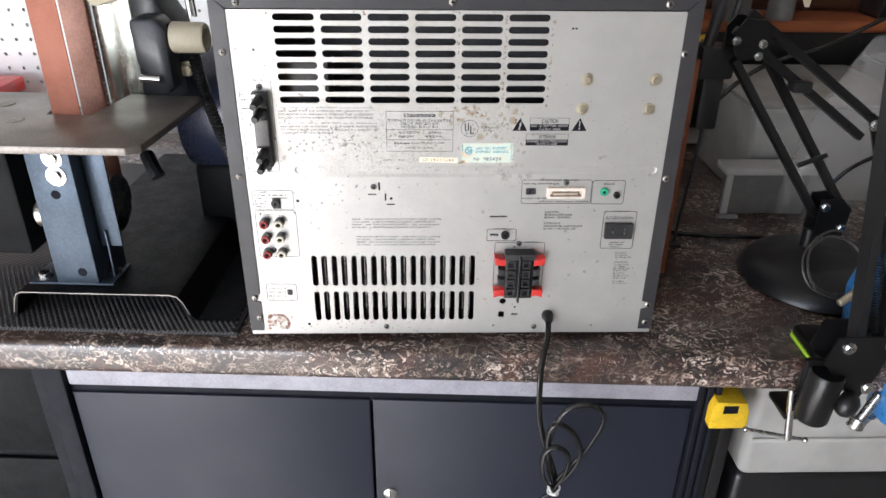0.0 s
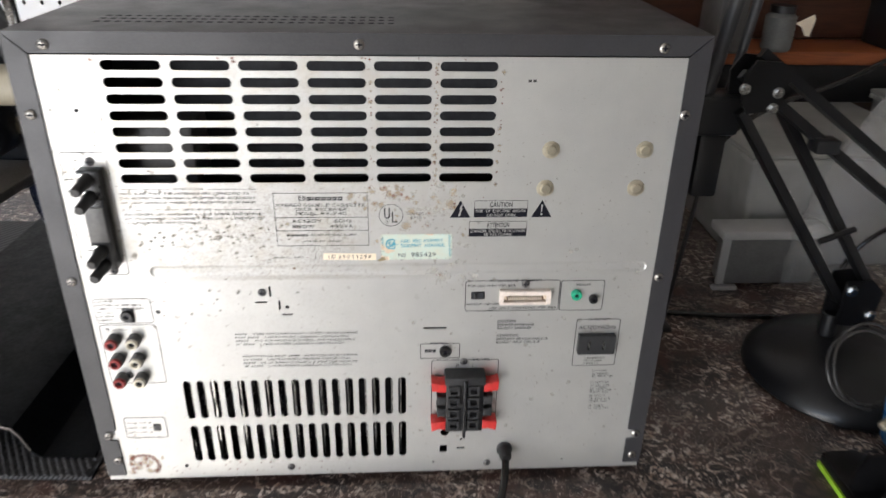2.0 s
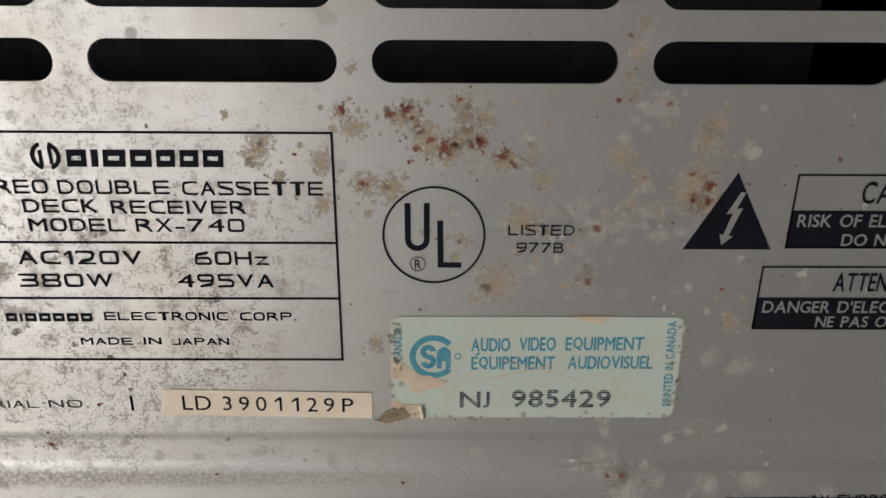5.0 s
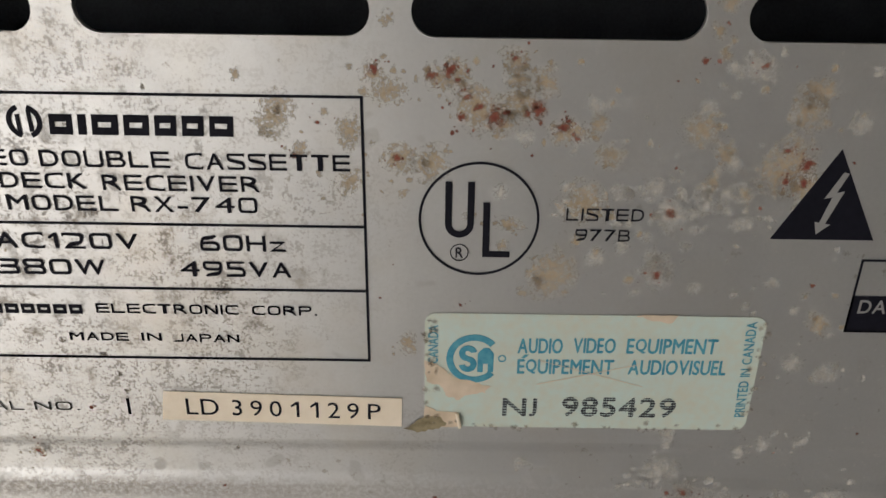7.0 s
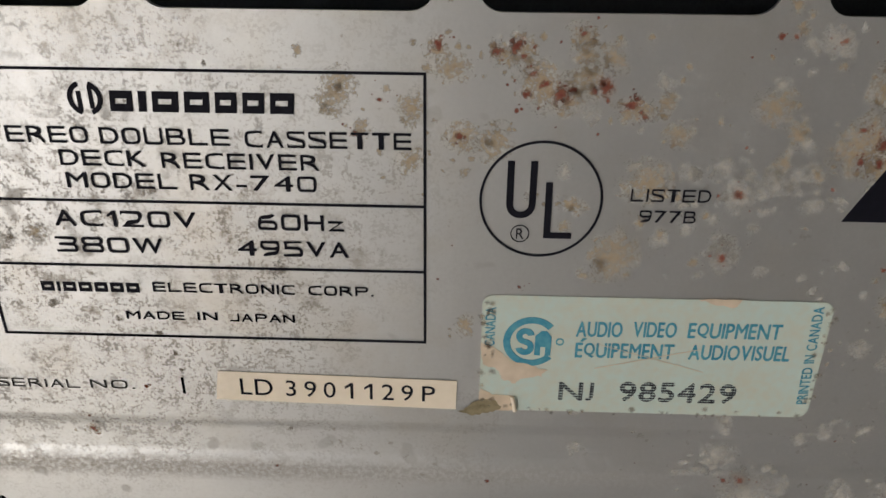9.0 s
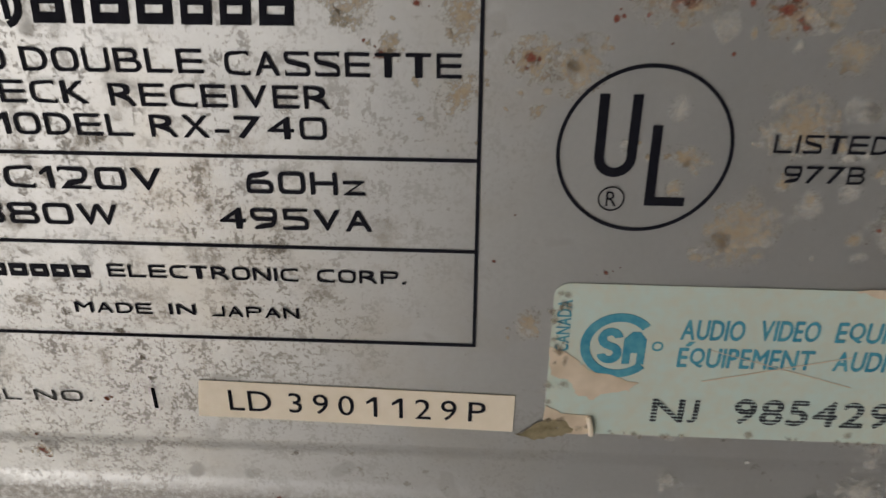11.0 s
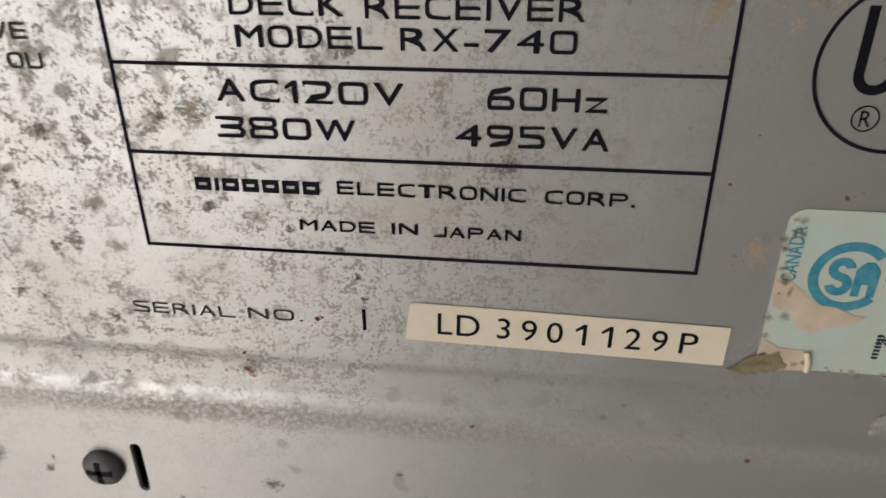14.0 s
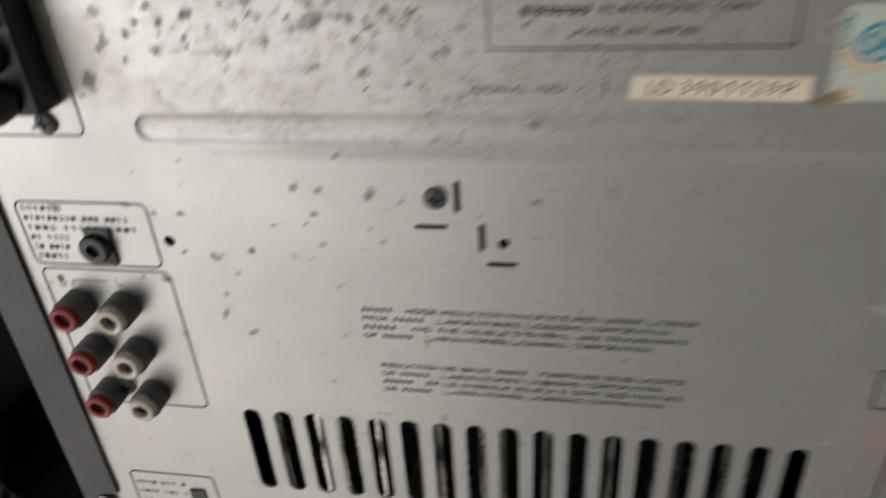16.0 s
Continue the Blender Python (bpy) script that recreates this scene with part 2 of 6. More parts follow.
class Net:
    """Short hand for a node material."""

    def __init__(self, name):
        self.mt = bpy.data.materials.new(name)
        self.mt.use_nodes = True
        self.nt = self.mt.node_tree
        self.bs = self.nt.nodes["Principled BSDF"]
        self.co = self.nt.nodes.new("ShaderNodeTexCoord").outputs["Object"]

    def put(self, value, socket):
        if isinstance(value, bpy.types.NodeSocket):
            self.nt.links.new(value, socket)
        else:
            socket.default_value = value

    def noise(self, scale, detail=4, rough=0.55, co=None, warp=0.0):
        n = self.nt.nodes.new("ShaderNodeTexNoise")
        n.inputs["Scale"].default_value, n.inputs["Detail"].default_value = scale, detail
        n.inputs["Roughness"].default_value, n.inputs["Distortion"].default_value = rough, warp
        self.put(co or self.co, n.inputs[0])
        return n.outputs[0]

    def mapped(self, scale=(1, 1, 1), turned=(0, 0, 0), moved=(0, 0, 0)):
        n = self.nt.nodes.new("ShaderNodeMapping")
        n.inputs["Scale"].default_value, n.inputs["Location"].default_value = scale, moved
        n.inputs["Rotation"].default_value = [radians(a) for a in turned]
        self.put(self.co, n.inputs[0])
        return n.outputs[0]

    def step(self, value, lo, hi, a=0.0, b=1.0):
        n = self.nt.nodes.new("ShaderNodeMapRange")
        for key, v in (("From Min", lo), ("From Max", hi), ("To Min", a), ("To Max", b)):
            n.inputs[key].default_value = v
        self.put(value, n.inputs[0])
        return n.outputs[0]

    def math(self, op, a, b=0.0):
        n = self.nt.nodes.new("ShaderNodeMath")
        n.operation = op
        self.put(a, n.inputs[0])
        self.put(b, n.inputs[1])
        return n.outputs[0]

    def mix(self, f, a, b):
        n = self.nt.nodes.new("ShaderNodeMix")
        n.data_type = "RGBA"
        self.put(f, n.inputs[0])
        for v, s in ((a, n.inputs[6]), (b, n.inputs[7])):
            self.put((*v, 1) if isinstance(v, tuple) else v, s)
        return n.outputs[2]

    def axes(self):
        n = self.nt.nodes.new("ShaderNodeSeparateXYZ")
        self.put(self.co, n.inputs[0])
        return n.outputs

    def bump(self, height, distance, strength=0.5):
        n = self.nt.nodes.new("ShaderNodeBump")
        n.inputs["Distance"].default_value, n.inputs["Strength"].default_value = distance, strength
        self.put(height, n.inputs["Height"])
        self.put(n.outputs[0], self.bs.inputs["Normal"])

    def done(self, color, rough, metal=0.0):
        self.put((*color, 1) if isinstance(color, tuple) else color, self.bs.inputs["Base Color"])
        self.put(rough, self.bs.inputs["Roughness"])
        self.put(metal, self.bs.inputs["Metallic"])
        return self.mt


def zinc():
    """Zinc-plated sheet: grey mottling, grime flecks that thicken towards one side, pale bloom."""
    n = Net("zinc_sheet")
    x, _, z = n.axes()
    cloud = n.step(n.noise(22, 5), 0.3, 0.7)
    grain = n.noise(1500, 2, 0.6)
    streak = n.noise(160, 3, 0.6, n.mapped((1, 1, 0.12)))
    base = n.mix(cloud, (0.495, 0.492, 0.475), (0.575, 0.57, 0.543))
    base = n.mix(n.step(grain, 0.35, 0.7, 0.0, 0.16), base, (0.40, 0.395, 0.375))
    side = n.step(n.math("ADD", x, n.step(n.noise(40, 3), 0.3, 0.7, -0.02, 0.02)), 0.008, -0.028)
    high = n.step(z, 0.178, 0.200)
    # fine dark flecks, close together, with barer patches between
    clump = n.math("ADD", n.math("MULTIPLY", n.noise(2100, 4, 0.65), 0.55), n.math("MULTIPLY", n.noise(420, 6, 0.7), 0.55))
    flecks = n.step(clump, 0.565, 0.605)
    thin = n.step(n.noise(70, 5, 0.65, n.mapped(moved=(2, 0, 7))), 0.36, 0.52)
    flecks = n.math("MULTIPLY", flecks, thin)
    # irregular blotches of grey-brown film
    film = n.step(n.noise(230, 9, 0.76), 0.53, 0.62)
    film = n.math("MULTIPLY", film, n.step(n.noise(24, 3, 0.5, n.mapped(moved=(9, 0, 3))), 0.40, 0.54))
    where = n.math("MULTIPLY", n.math("MULTIPLY", side, n.step(x, -0.16, -0.085, 0.25, 1.0)), n.math("MULTIPLY", n.step(high, 0, 1, 0.2, 1.0), n.step(z, 0.262, 0.228, 0.35, 1.0)))
    flecks, film = n.math("MULTIPLY", flecks, where), n.math("MULTIPLY", film, where)
    # a band of dirt along the foot of the pressed rib
    foot = n.step(n.math("ABSOLUTE", n.math("SUBTRACT", z, 0.1862)), 0.0026, 0.0008)
    foot = n.math("MULTIPLY", foot, n.math("MULTIPLY", n.step(n.noise(1300, 5, 0.7), 0.40, 0.56), n.math("MULTIPLY", n.step(x, 0.06, -0.03), n.step(x, -0.135, -0.07))))
    dots = n.math("MULTIPLY", n.step(n.noise(150, 2, 0.5), 0.665, 0.70), n.step(x, 0.1, -0.12))
    tan_ = n.math("MULTIPLY", n.step(n.noise(48, 4, 0.6, n.mapped(moved=(5, 0, 2))), 0.5, 0.68), n.math("MULTIPLY", n.step(x, 0.09, 0.0), high))
    base = n.mix(n.math("MULTIPLY", tan_, 0.3), base, (0.42, 0.35, 0.24))
    base = n.mix(n.math("MULTIPLY", film, 0.6), base, n.mix(n.step(n.noise(60), 0.4, 0.6), (0.28, 0.215, 0.135), (0.25, 0.225, 0.19)))
    base = n.mix(n.math("MULTIPLY", flecks, 0.56), base, (0.215, 0.18, 0.135))
    base = n.mix(n.math("MULTIPLY", foot, 0.5), base, (0.25, 0.205, 0.155))
    base = n.mix(n.math("MULTIPLY", dots, 0.5), base, (0.25, 0.22, 0.18))
    far = n.step(x, 0.0, 0.05)
    bloom = n.math("MULTIPLY", n.step(n.noise(240, 9, 0.82), 0.585, 0.70), far)
    base = n.mix(n.math("MULTIPLY", bloom, 0.32), base, (0.70, 0.68, 0.62))
    dust = n.math("MULTIPLY", n.step(n.noise(900, 5, 0.7), 0.60, 0.66), n.math("MULTIPLY", far, n.step(n.noise(34, 4), 0.42, 0.6)))
    base = n.mix(n.math("MULTIPLY", dust, 0.5), base, (0.68, 0.66, 0.61))
    speck = n.math("MULTIPLY", n.step(n.noise(520, 5, 0.7), 0.62, 0.66), n.step(n.noise(30, 4), 0.42, 0.58))
    base = n.mix(n.math("MULTIPLY", speck, 0.55), base, (0.24, 0.20, 0.15))
    dull = n.math("MAXIMUM", n.math("MAXIMUM", film, foot), n.math("MAXIMUM", n.math("MAXIMUM", bloom, flecks), dots))
    rough = n.math("ADD", n.step(cloud, 0, 1, 0.45, 0.37), n.math("MULTIPLY", dull, 0.25))
    rough = n.math("ADD", rough, n.step(streak, 0.3, 0.7, -0.03, 0.03))
    n.bump(grain, 0.00002, 0.3)
    return n.done(base, rough, n.step(dull, 0, 1, 0.62, 0.2))


def marble():
    """Dark brown marbled laminate with cream chips and fine veins."""
    n = Net("marbled_laminate")
    flow = n.mapped((1, 1.35, 1.35), (0, 12, 24))
    clouds = n.step(n.noise(9, 7, 0.62, flow), 0.44, 0.56)
    base = n.mix(clouds, (0.010, 0.007, 0.008), (0.046, 0.026, 0.020))
    base = n.mix(n.step(n.noise(46, 7, 0.68, flow, 0.6), 0.52, 0.62), base, (0.062, 0.037, 0.028))
    base = n.mix(n.step(n.noise(140, 5, 0.7, flow), 0.52, 0.66, 0, 0.7), base, (0.016, 0.011, 0.010))
    warp = n.nt.nodes.new("ShaderNodeVectorMath")
    warp.operation = "MULTIPLY_ADD"
    wob = n.nt.nodes.new("ShaderNodeTexNoise")
    wob.inputs["Scale"].default_value, wob.inputs["Detail"].default_value = 34, 6
    n.put(flow, wob.inputs[0])
    n.put(wob.outputs["Color"], warp.inputs[0])
    warp.inputs[1].default_value = (0.085, 0.085, 0.085)
    n.put(flow, warp.inputs[2])
    thin = 0.0
    for size, width in ((15, 0.022), (44, 0.04)):
        vein = n.nt.nodes.new("ShaderNodeTexVoronoi")
        vein.feature = "DISTANCE_TO_EDGE"
        vein.inputs["Scale"].default_value = size
        n.put(warp.outputs[0], vein.inputs[0])
        one = n.math("MULTIPLY", n.step(vein.outputs["Distance"], width, 0.0), n.step(n.noise(size * 0.9, 3), 0.48, 0.6))
        thin = n.math("MAXIMUM", one, thin)
    cells = n.nt.nodes.new("ShaderNodeTexVoronoi")
    cells.inputs["Scale"].default_value = 185
    n.put(warp.outputs[0], cells.inputs[0])
    pick = n.nt.nodes.new("ShaderNodeSeparateColor")
    n.put(cells.outputs["Color"], pick.inputs[0])
    chip = n.math("MULTIPLY", n.step(pick.outputs[0], 0.75, 0.77), n.step(n.noise(330, 5, 0.7), 0.42, 0.48))
    chip = n.math("MULTIPLY", chip, n.step(n.noise(10, 3, 0.5, n.mapped(moved=(3, 1, 2))), 0.40, 0.56))
    fleck = n.math("MULTIPLY", n.step(n.noise(430, 5, 0.65, flow, 0.8), 0.60, 0.63), n.step(n.noise(15, 3, 0.5, n.mapped(moved=(1, 4, 2))), 0.40, 0.58))
    red = n.math("MULTIPLY", n.step(n.noise(24, 4), 0.55, 0.63), 0.7)
    base = n.mix(red, base, (0.062, 0.024, 0.018))
    base = n.mix(n.math("MULTIPLY", thin, 0.6), base, (0.46, 0.37, 0.29))
    pale = n.mix(n.step(n.noise(120), 0.35, 0.65), (0.72, 0.63, 0.55), (0.30, 0.20, 0.15))
    base = n.mix(n.math("MAXIMUM", chip, fleck), base, pale)
    n.bs.inputs["Coat Weight"].default_value, n.bs.inputs["Coat Roughness"].default_value = 0.55, 0.05
    return n.done(base, n.step(n.noise(50), 0.3, 0.7, 0.34, 0.44))


def stain(name, core, rim, rough=0.9, thick=0.85, broken=0.55, specks=None):
    """A blot whose edge breaks up into specks; 'fade' runs from 0 in the middle to 1 at the rim."""
    n = Net(name)
    at = n.nt.nodes.new("ShaderNodeAttribute")
    at.attribute_name = "fade"
    fade = n.math("ADD", at.outputs["Fac"], n.step(n.noise(1150, 8, 0.8), 0.30, 0.70, -broken, broken))
    n.put(n.step(fade, 0.85, 0.25, 0.0, thick), n.bs.inputs["Alpha"])
    tone = n.mix(n.step(fade, 0.0, 0.5), core, rim)
    tone = n.mix(n.step(n.noise(2200, 3, 0.6), 0.48, 0.64, 0, 0.35), tone, specks or tuple(0.65 * c for c in core))
    n.bump(fade, 0.00006, 0.5)
    return n.done(tone, rough)


def dot_ink():
    """Needle-printer ink: rows of dots with paper showing between them."""
    n = Net("dot_print")
    x, _, z = n.axes()
    rows = n.math("SINE", n.math("MULTIPLY", z, 2 * math.pi / 0.00046))
    dots = n.math("SINE", n.math("MULTIPLY", x, 2 * math.pi / 0.00040))
    gap = n.step(n.math("ADD", n.math("ADD", rows, n.math("MULTIPLY", dots, 0.35)), n.step(n.noise(900, 3), 0.3, 0.7, -0.6, 0.6)), -0.9, -0.2)
    return n.done(n.mix(gap, (0.42, 0.50, 0.46), (0.018, 0.02, 0.026)), 0.75)


def grid_rubber():
    n = Net("ribbed_rubber")
    w = n.nt.nodes.new("ShaderNodeTexWave")
    w.inputs["Scale"].default_value = 45
    n.put(n.mapped((1, 1, 1), (0, 0, 35)), w.inputs[0])
    n.bump(w.outputs["Fac"], 0.001, 0.6)
    return n.done(n.mix(n.noise(60), (0.012, 0.012, 0.013), (0.035, 0.035, 0.037)), 0.6)


def wood(name, a, b, along=(1, 9, 9), rough=0.45):
    n = Net(name)
    rings = n.noise(9, 6, 0.6, n.mapped(along), 1.5)
    fibre = n.noise(130, 4, 0.6, n.mapped(along))
    base = n.mix(n.step(rings, 0.35, 0.65), a, b)
    base = n.mix(n.step(fibre, 0.45, 0.75, 0, 0.5), base, tuple(0.5 * c for c in a))
    n.bump(fibre, 0.0003)
    return n.done(base, rough)


def clear_plastic(name, tint, rough, alpha):
    n = Net(name)
    n.bs.inputs["Transmission Weight"].default_value = 0.0
    n.put(n.step(n.noise(14, 3), 0.35, 0.65, alpha - 0.05, alpha + 0.05), n.bs.inputs["Alpha"])
    return n.done(n.mix(n.noise(25), tint, tuple(0.8 * c for c in tint)), rough)


ZINC = zinc()
MARBLE = marble()
INK = material("black_print", (0.009, 0.009, 0.015), 0.75, fine=900, spec=0.15)
DOT_INK = dot_ink()
GLUE = material("dried_glue", (0.19, 0.155, 0.085), 0.35, dark=(0.33, 0.27, 0.16), scale=500, fine=1500, bump=0.0001)
TEALINK = material("teal_print", (0.03, 0.25, 0.36), 0.6, fine=1500, dark=(0.10, 0.36, 0.43), scale=500)
WORN_INK = material("worn_print", (0.028, 0.028, 0.028), 0.75, spec=0.2, dark=(0.11, 0.11, 0.105), scale=260, fine=1200)
BLACK_METAL = material("charcoal_paint", (0.034, 0.033, 0.036), 0.42, dark=(0.026, 0.026, 0.028), fine=900, bump=0.00008)
BLACK_PLASTIC = material("black_plastic", (0.009, 0.009, 0.010), 0.36, fine=700, bump=0.00005)
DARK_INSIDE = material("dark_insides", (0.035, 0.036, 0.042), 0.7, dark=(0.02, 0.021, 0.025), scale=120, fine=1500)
STEEL = material("bright_steel", (0.62, 0.61, 0.59), 0.25, 1.0, fine=500)
SCREW_STEEL = material("dull_screw_steel", (0.36, 0.34, 0.31), 0.35, 1.0, fine=900)
BRASSY = material("pale_passivated_steel", (0.66, 0.6, 0.46), 0.34, 0.85, fine=900)
CONNECTOR_P = material("pale_connector_plastic", (0.90, 0.79, 0.70), 0.4, fine=600)
CONNECTOR_WELL = material("brown_connector_inside", (0.20, 0.13, 0.075), 0.6, dark=(0.11, 0.07, 0.04), scale=300)
CREAM = material("cream_plastic", (0.74, 0.68, 0.55), 0.45, fine=600)
RED_P = material("red_plastic", (0.62, 0.035, 0.03), 0.38)
WHITE_P = material("white_plastic", (0.78, 0.76, 0.70), 0.4)
GREEN_P = material("green_plastic", (0.03, 0.42, 0.24), 0.4)
GREY_P = material("grey_plastic", (0.11, 0.105, 0.10), 0.45)
OUTLET_P = material("dark_grey_plastic", (0.032, 0.032, 0.033), 0.5, spec=0.3)
TEAL_LABEL = material("teal_label_paper", (0.56, 0.67, 0.60), 0.6, dark=(0.60, 0.615, 0.50), scale=150, fine=900)
CREAM_LABEL = material("cream_label_paper", (0.92, 0.80, 0.63), 0.65, dark=(0.86, 0.74, 0.56), scale=120, fine=700)
GUM = material("torn_label_paper", (0.74, 0.61, 0.46), 0.8, dark=(0.60, 0.48, 0.34), scale=300)
RUST = stain("rust_stain", (0.17, 0.032, 0.024), (0.34, 0.15, 0.09), thick=0.95, broken=0.65)
TAN = stain("tan_crust", (0.52, 0.41, 0.27), (0.62, 0.55, 0.44), thick=0.72, broken=1.0, specks=(0.30, 0.17, 0.08))
GRIME = stain("grime_stain", (0.25, 0.20, 0.15), (0.34, 0.30, 0.245), thick=0.6, broken=0.9)
LABEL_DIRT = stain("label_dirt", (0.33, 0.24, 0.15), (0.46, 0.38, 0.27), thick=0.5)
PALE = stain("pale_deposit", (0.69, 0.65, 0.575), (0.63, 0.60, 0.54), thick=0.68, broken=1.0)
CABINET = material("slate_blue_paint", (0.0165, 0.020, 0.031), 0.47, spec=0.30, dark=(0.0142, 0.0175, 0.0275), scale=12, fine=1100, bump=0.00008)
LIP = material("pale_grey_paint", (0.36, 0.355, 0.40), 0.4)
FRAME_PAINT = material("black_frame_paint", (0.009, 0.0105, 0.016), 0.6, spec=0.15)
ARM_BLACK = material("black_arm_enamel", (0.0055, 0.0055, 0.006), 0.3, spec=0.4, dark=(0.0048, 0.0048, 0.0053), rough_var=0.03)
RIB_RUBBER = material("grey_rubber_rib", (0.13, 0.13, 0.135), 0.75, spec=0.3)
NAVY = material("navy_motor_enamel", (0.030, 0.038, 0.075), 0.28, dark=(0.022, 0.028, 0.056), scale=12)
JACK_RED = material("dull_red_plastic", (0.32, 0.035, 0.03), 0.45)
CAST_SCREW = material("worn_table_screw", (0.26, 0.24, 0.21), 0.5, 0.6, dark=(0.16, 0.14, 0.12), scale=300)
CASTING = material("dark_blue_grey_casting", (0.020, 0.023, 0.028), 0.38, dark=(0.014, 0.016, 0.020), bump=0.0002, fine=300)
BACKING = material("belt_backing", (0.44, 0.23, 0.17), 0.7)
BRACKET = material("blue_grey_plated_steel", (0.062, 0.086, 0.118), 0.42, 0.5, dark=(0.042, 0.060, 0.084), scale=18)
CAST = material("machined_cast_table", (0.22, 0.20, 0.18), 0.42, 0.6, dark=(0.15, 0.135, 0.12), scale=22, fine=500, bump=0.0002)
SANDER_BLACK = material("black_casting", (0.0062, 0.007, 0.008), 0.6, spec=0.14, bump=0.0003, fine=260)
BELT = material("sanding_belt", (0.42, 0.165, 0.11), 0.85, dark=(0.31, 0.115, 0.075), scale=30, fine=1300, bump=0.0004)
# The greenish base colour stands in for greenery reflected in the steel.
PLATEN = material("polished_platen", (0.72, 0.75, 0.68), 0.24, 0.9, dark=(0.54, 0.58, 0.51), scale=16, stretch=(6, 6, 1))
RUBBER = grid_rubber()
PEG = material("white_pegboard", (0.9, 0.9, 0.9), 0.5, dark=(0.86, 0.86, 0.87), scale=8)
ORANGE_WOOD = wood("orange_varnished_wood", (0.33, 0.095, 0.030), (0.21, 0.056, 0.019))
BROWN_WOOD = wood("brown_wood", (0.085, 0.036, 0.02), (0.05, 0.02, 0.012))
YELLOW = material("yellow_plastic", (0.80, 0.52, 0.02), 0.4)
BLUE = material("blue_enamel", (0.035, 0.19, 0.46), 0.3, dark=(0.03, 0.15, 0.38), coat=0.3, bump=0.0003, fine=160)
BIN = clear_plastic("cloudy_plastic", (0.60, 0.59, 0.56), 0.35, 0.6)
TUB = clear_plastic("grey_cloudy_plastic", (0.44, 0.435, 0.42), 0.35, 0.52)
FILM = clear_plastic("clear_film", (0.75, 0.75, 0.74), 0.1, 0.15)
TRAY_P = clear_plastic("milky_plastic", (0.42, 0.41, 0.40), 0.4, 0.75)
LIME = material("lime_rubber", (0.42, 0.72, 0.05), 0.5)
TEAL_CARD = material("teal_card", (0.06, 0.42, 0.42), 0.4)
CORD = material("black_flex", (0.012, 0.011, 0.011), 0.2)
JAR_GREY = material("mid_grey_plastic", (0.16, 0.16, 0.15), 0.5)
GUARD_P = material("aged_cream_plastic", (0.50, 0.45, 0.335), 0.5, dark=(0.43, 0.385, 0.285), scale=20, fine=500)
WIRE = material("dark_wire_jacket", (0.05, 0.047, 0.045), 0.3)
TWIST = material("white_twist_tie", (0.8, 0.8, 0.78), 0.4)
CONCRETE = material("concrete", (0.42, 0.41, 0.39), 0.85, scale=6, fine=120, bump=0.001)
PALE_FLOOR = material("pale_floor_paint", (0.52, 0.505, 0.48), 0.6, dark=(0.43, 0.42, 0.40), scale=5, fine=90, bump=0.0006)
PLASTER = material("painted_plaster", (0.62, 0.6, 0.57), 0.8, scale=5, fine=150, bump=0.0005)

# ---- the garage: floor, walls with the door opening, ceiling ----
solid("ground", box(-30, -40, -0.30, 30, 20, -0.02), CONCRETE, "sunlit pale concrete ground outside the garage", "ground", kind="structure")
solid("floor", box(-3.1, -2.45, -0.02, 2.4, 0.85, 0.0), PALE_FLOOR, "pale grey painted concrete garage floor", "floor", kind="structure")
solid("wall_north", box(-3.1, 0.72, 0.0, 2.4, 0.85, 2.5), PLASTER, "painted wall behind the workbench", "wall", kind="structure")
solid("wall_west", box(-3.22, -2.45, 0.0, -3.1, 0.85, 2.5), PLASTER, "painted side wall of the garage", "wall", kind="structure")
solid("wall_east", box(2.4, -2.45, 0.0, 2.52, 0.85, 2.5), PLASTER, "painted side wall of the garage", "wall", kind="structure")
south = box(-0.80, -2.57, 0.0, 2.52, -2.45, 2.5)
box(-3.22, -2.57, 2.30, -0.80, -2.45, 2.5, bm=south)
solid("wall_south", south, PLASTER, "painted wall with a wide open garage doorway", "wall", kind="structure")
solid("ceiling", box(-3.22, -2.57, 2.5, 2.52, 0.85, 2.6), PLASTER, "painted garage ceiling", "ceiling", kind="structure")

# ---- the workbench ----
def worktop():
    # rounded nosing along the front, swept across the bench
    prof = [(0.66, 0.851), (0.005, 0.851), (0.001, 0.8535), (-0.001, 0.858), (-0.0015, 0.870), (-0.001, 0.8835), (0.0002, 0.8868), (0.0025, 0.8890), (0.006, 0.890), (0.66, 0.890)]
    bm = bmesh.new()
    a = [bm.verts.new((-1.1, v, z)) for v, z in prof]
    b = [bm.verts.new((0.72, v, z)) for v, z in prof]
    bm.faces.new(a)
    bm.faces.new(b[::-1])
    for k in range(len(prof)):
        j = (k + 1) % len(prof)
        bm.faces.new((a[k], b[k], b[j], a[j]))
    solid("worktop", bm, MARBLE, "dark brown marbled laminate worktop with a rounded front edge", "worktop", BENCH)


worktop()


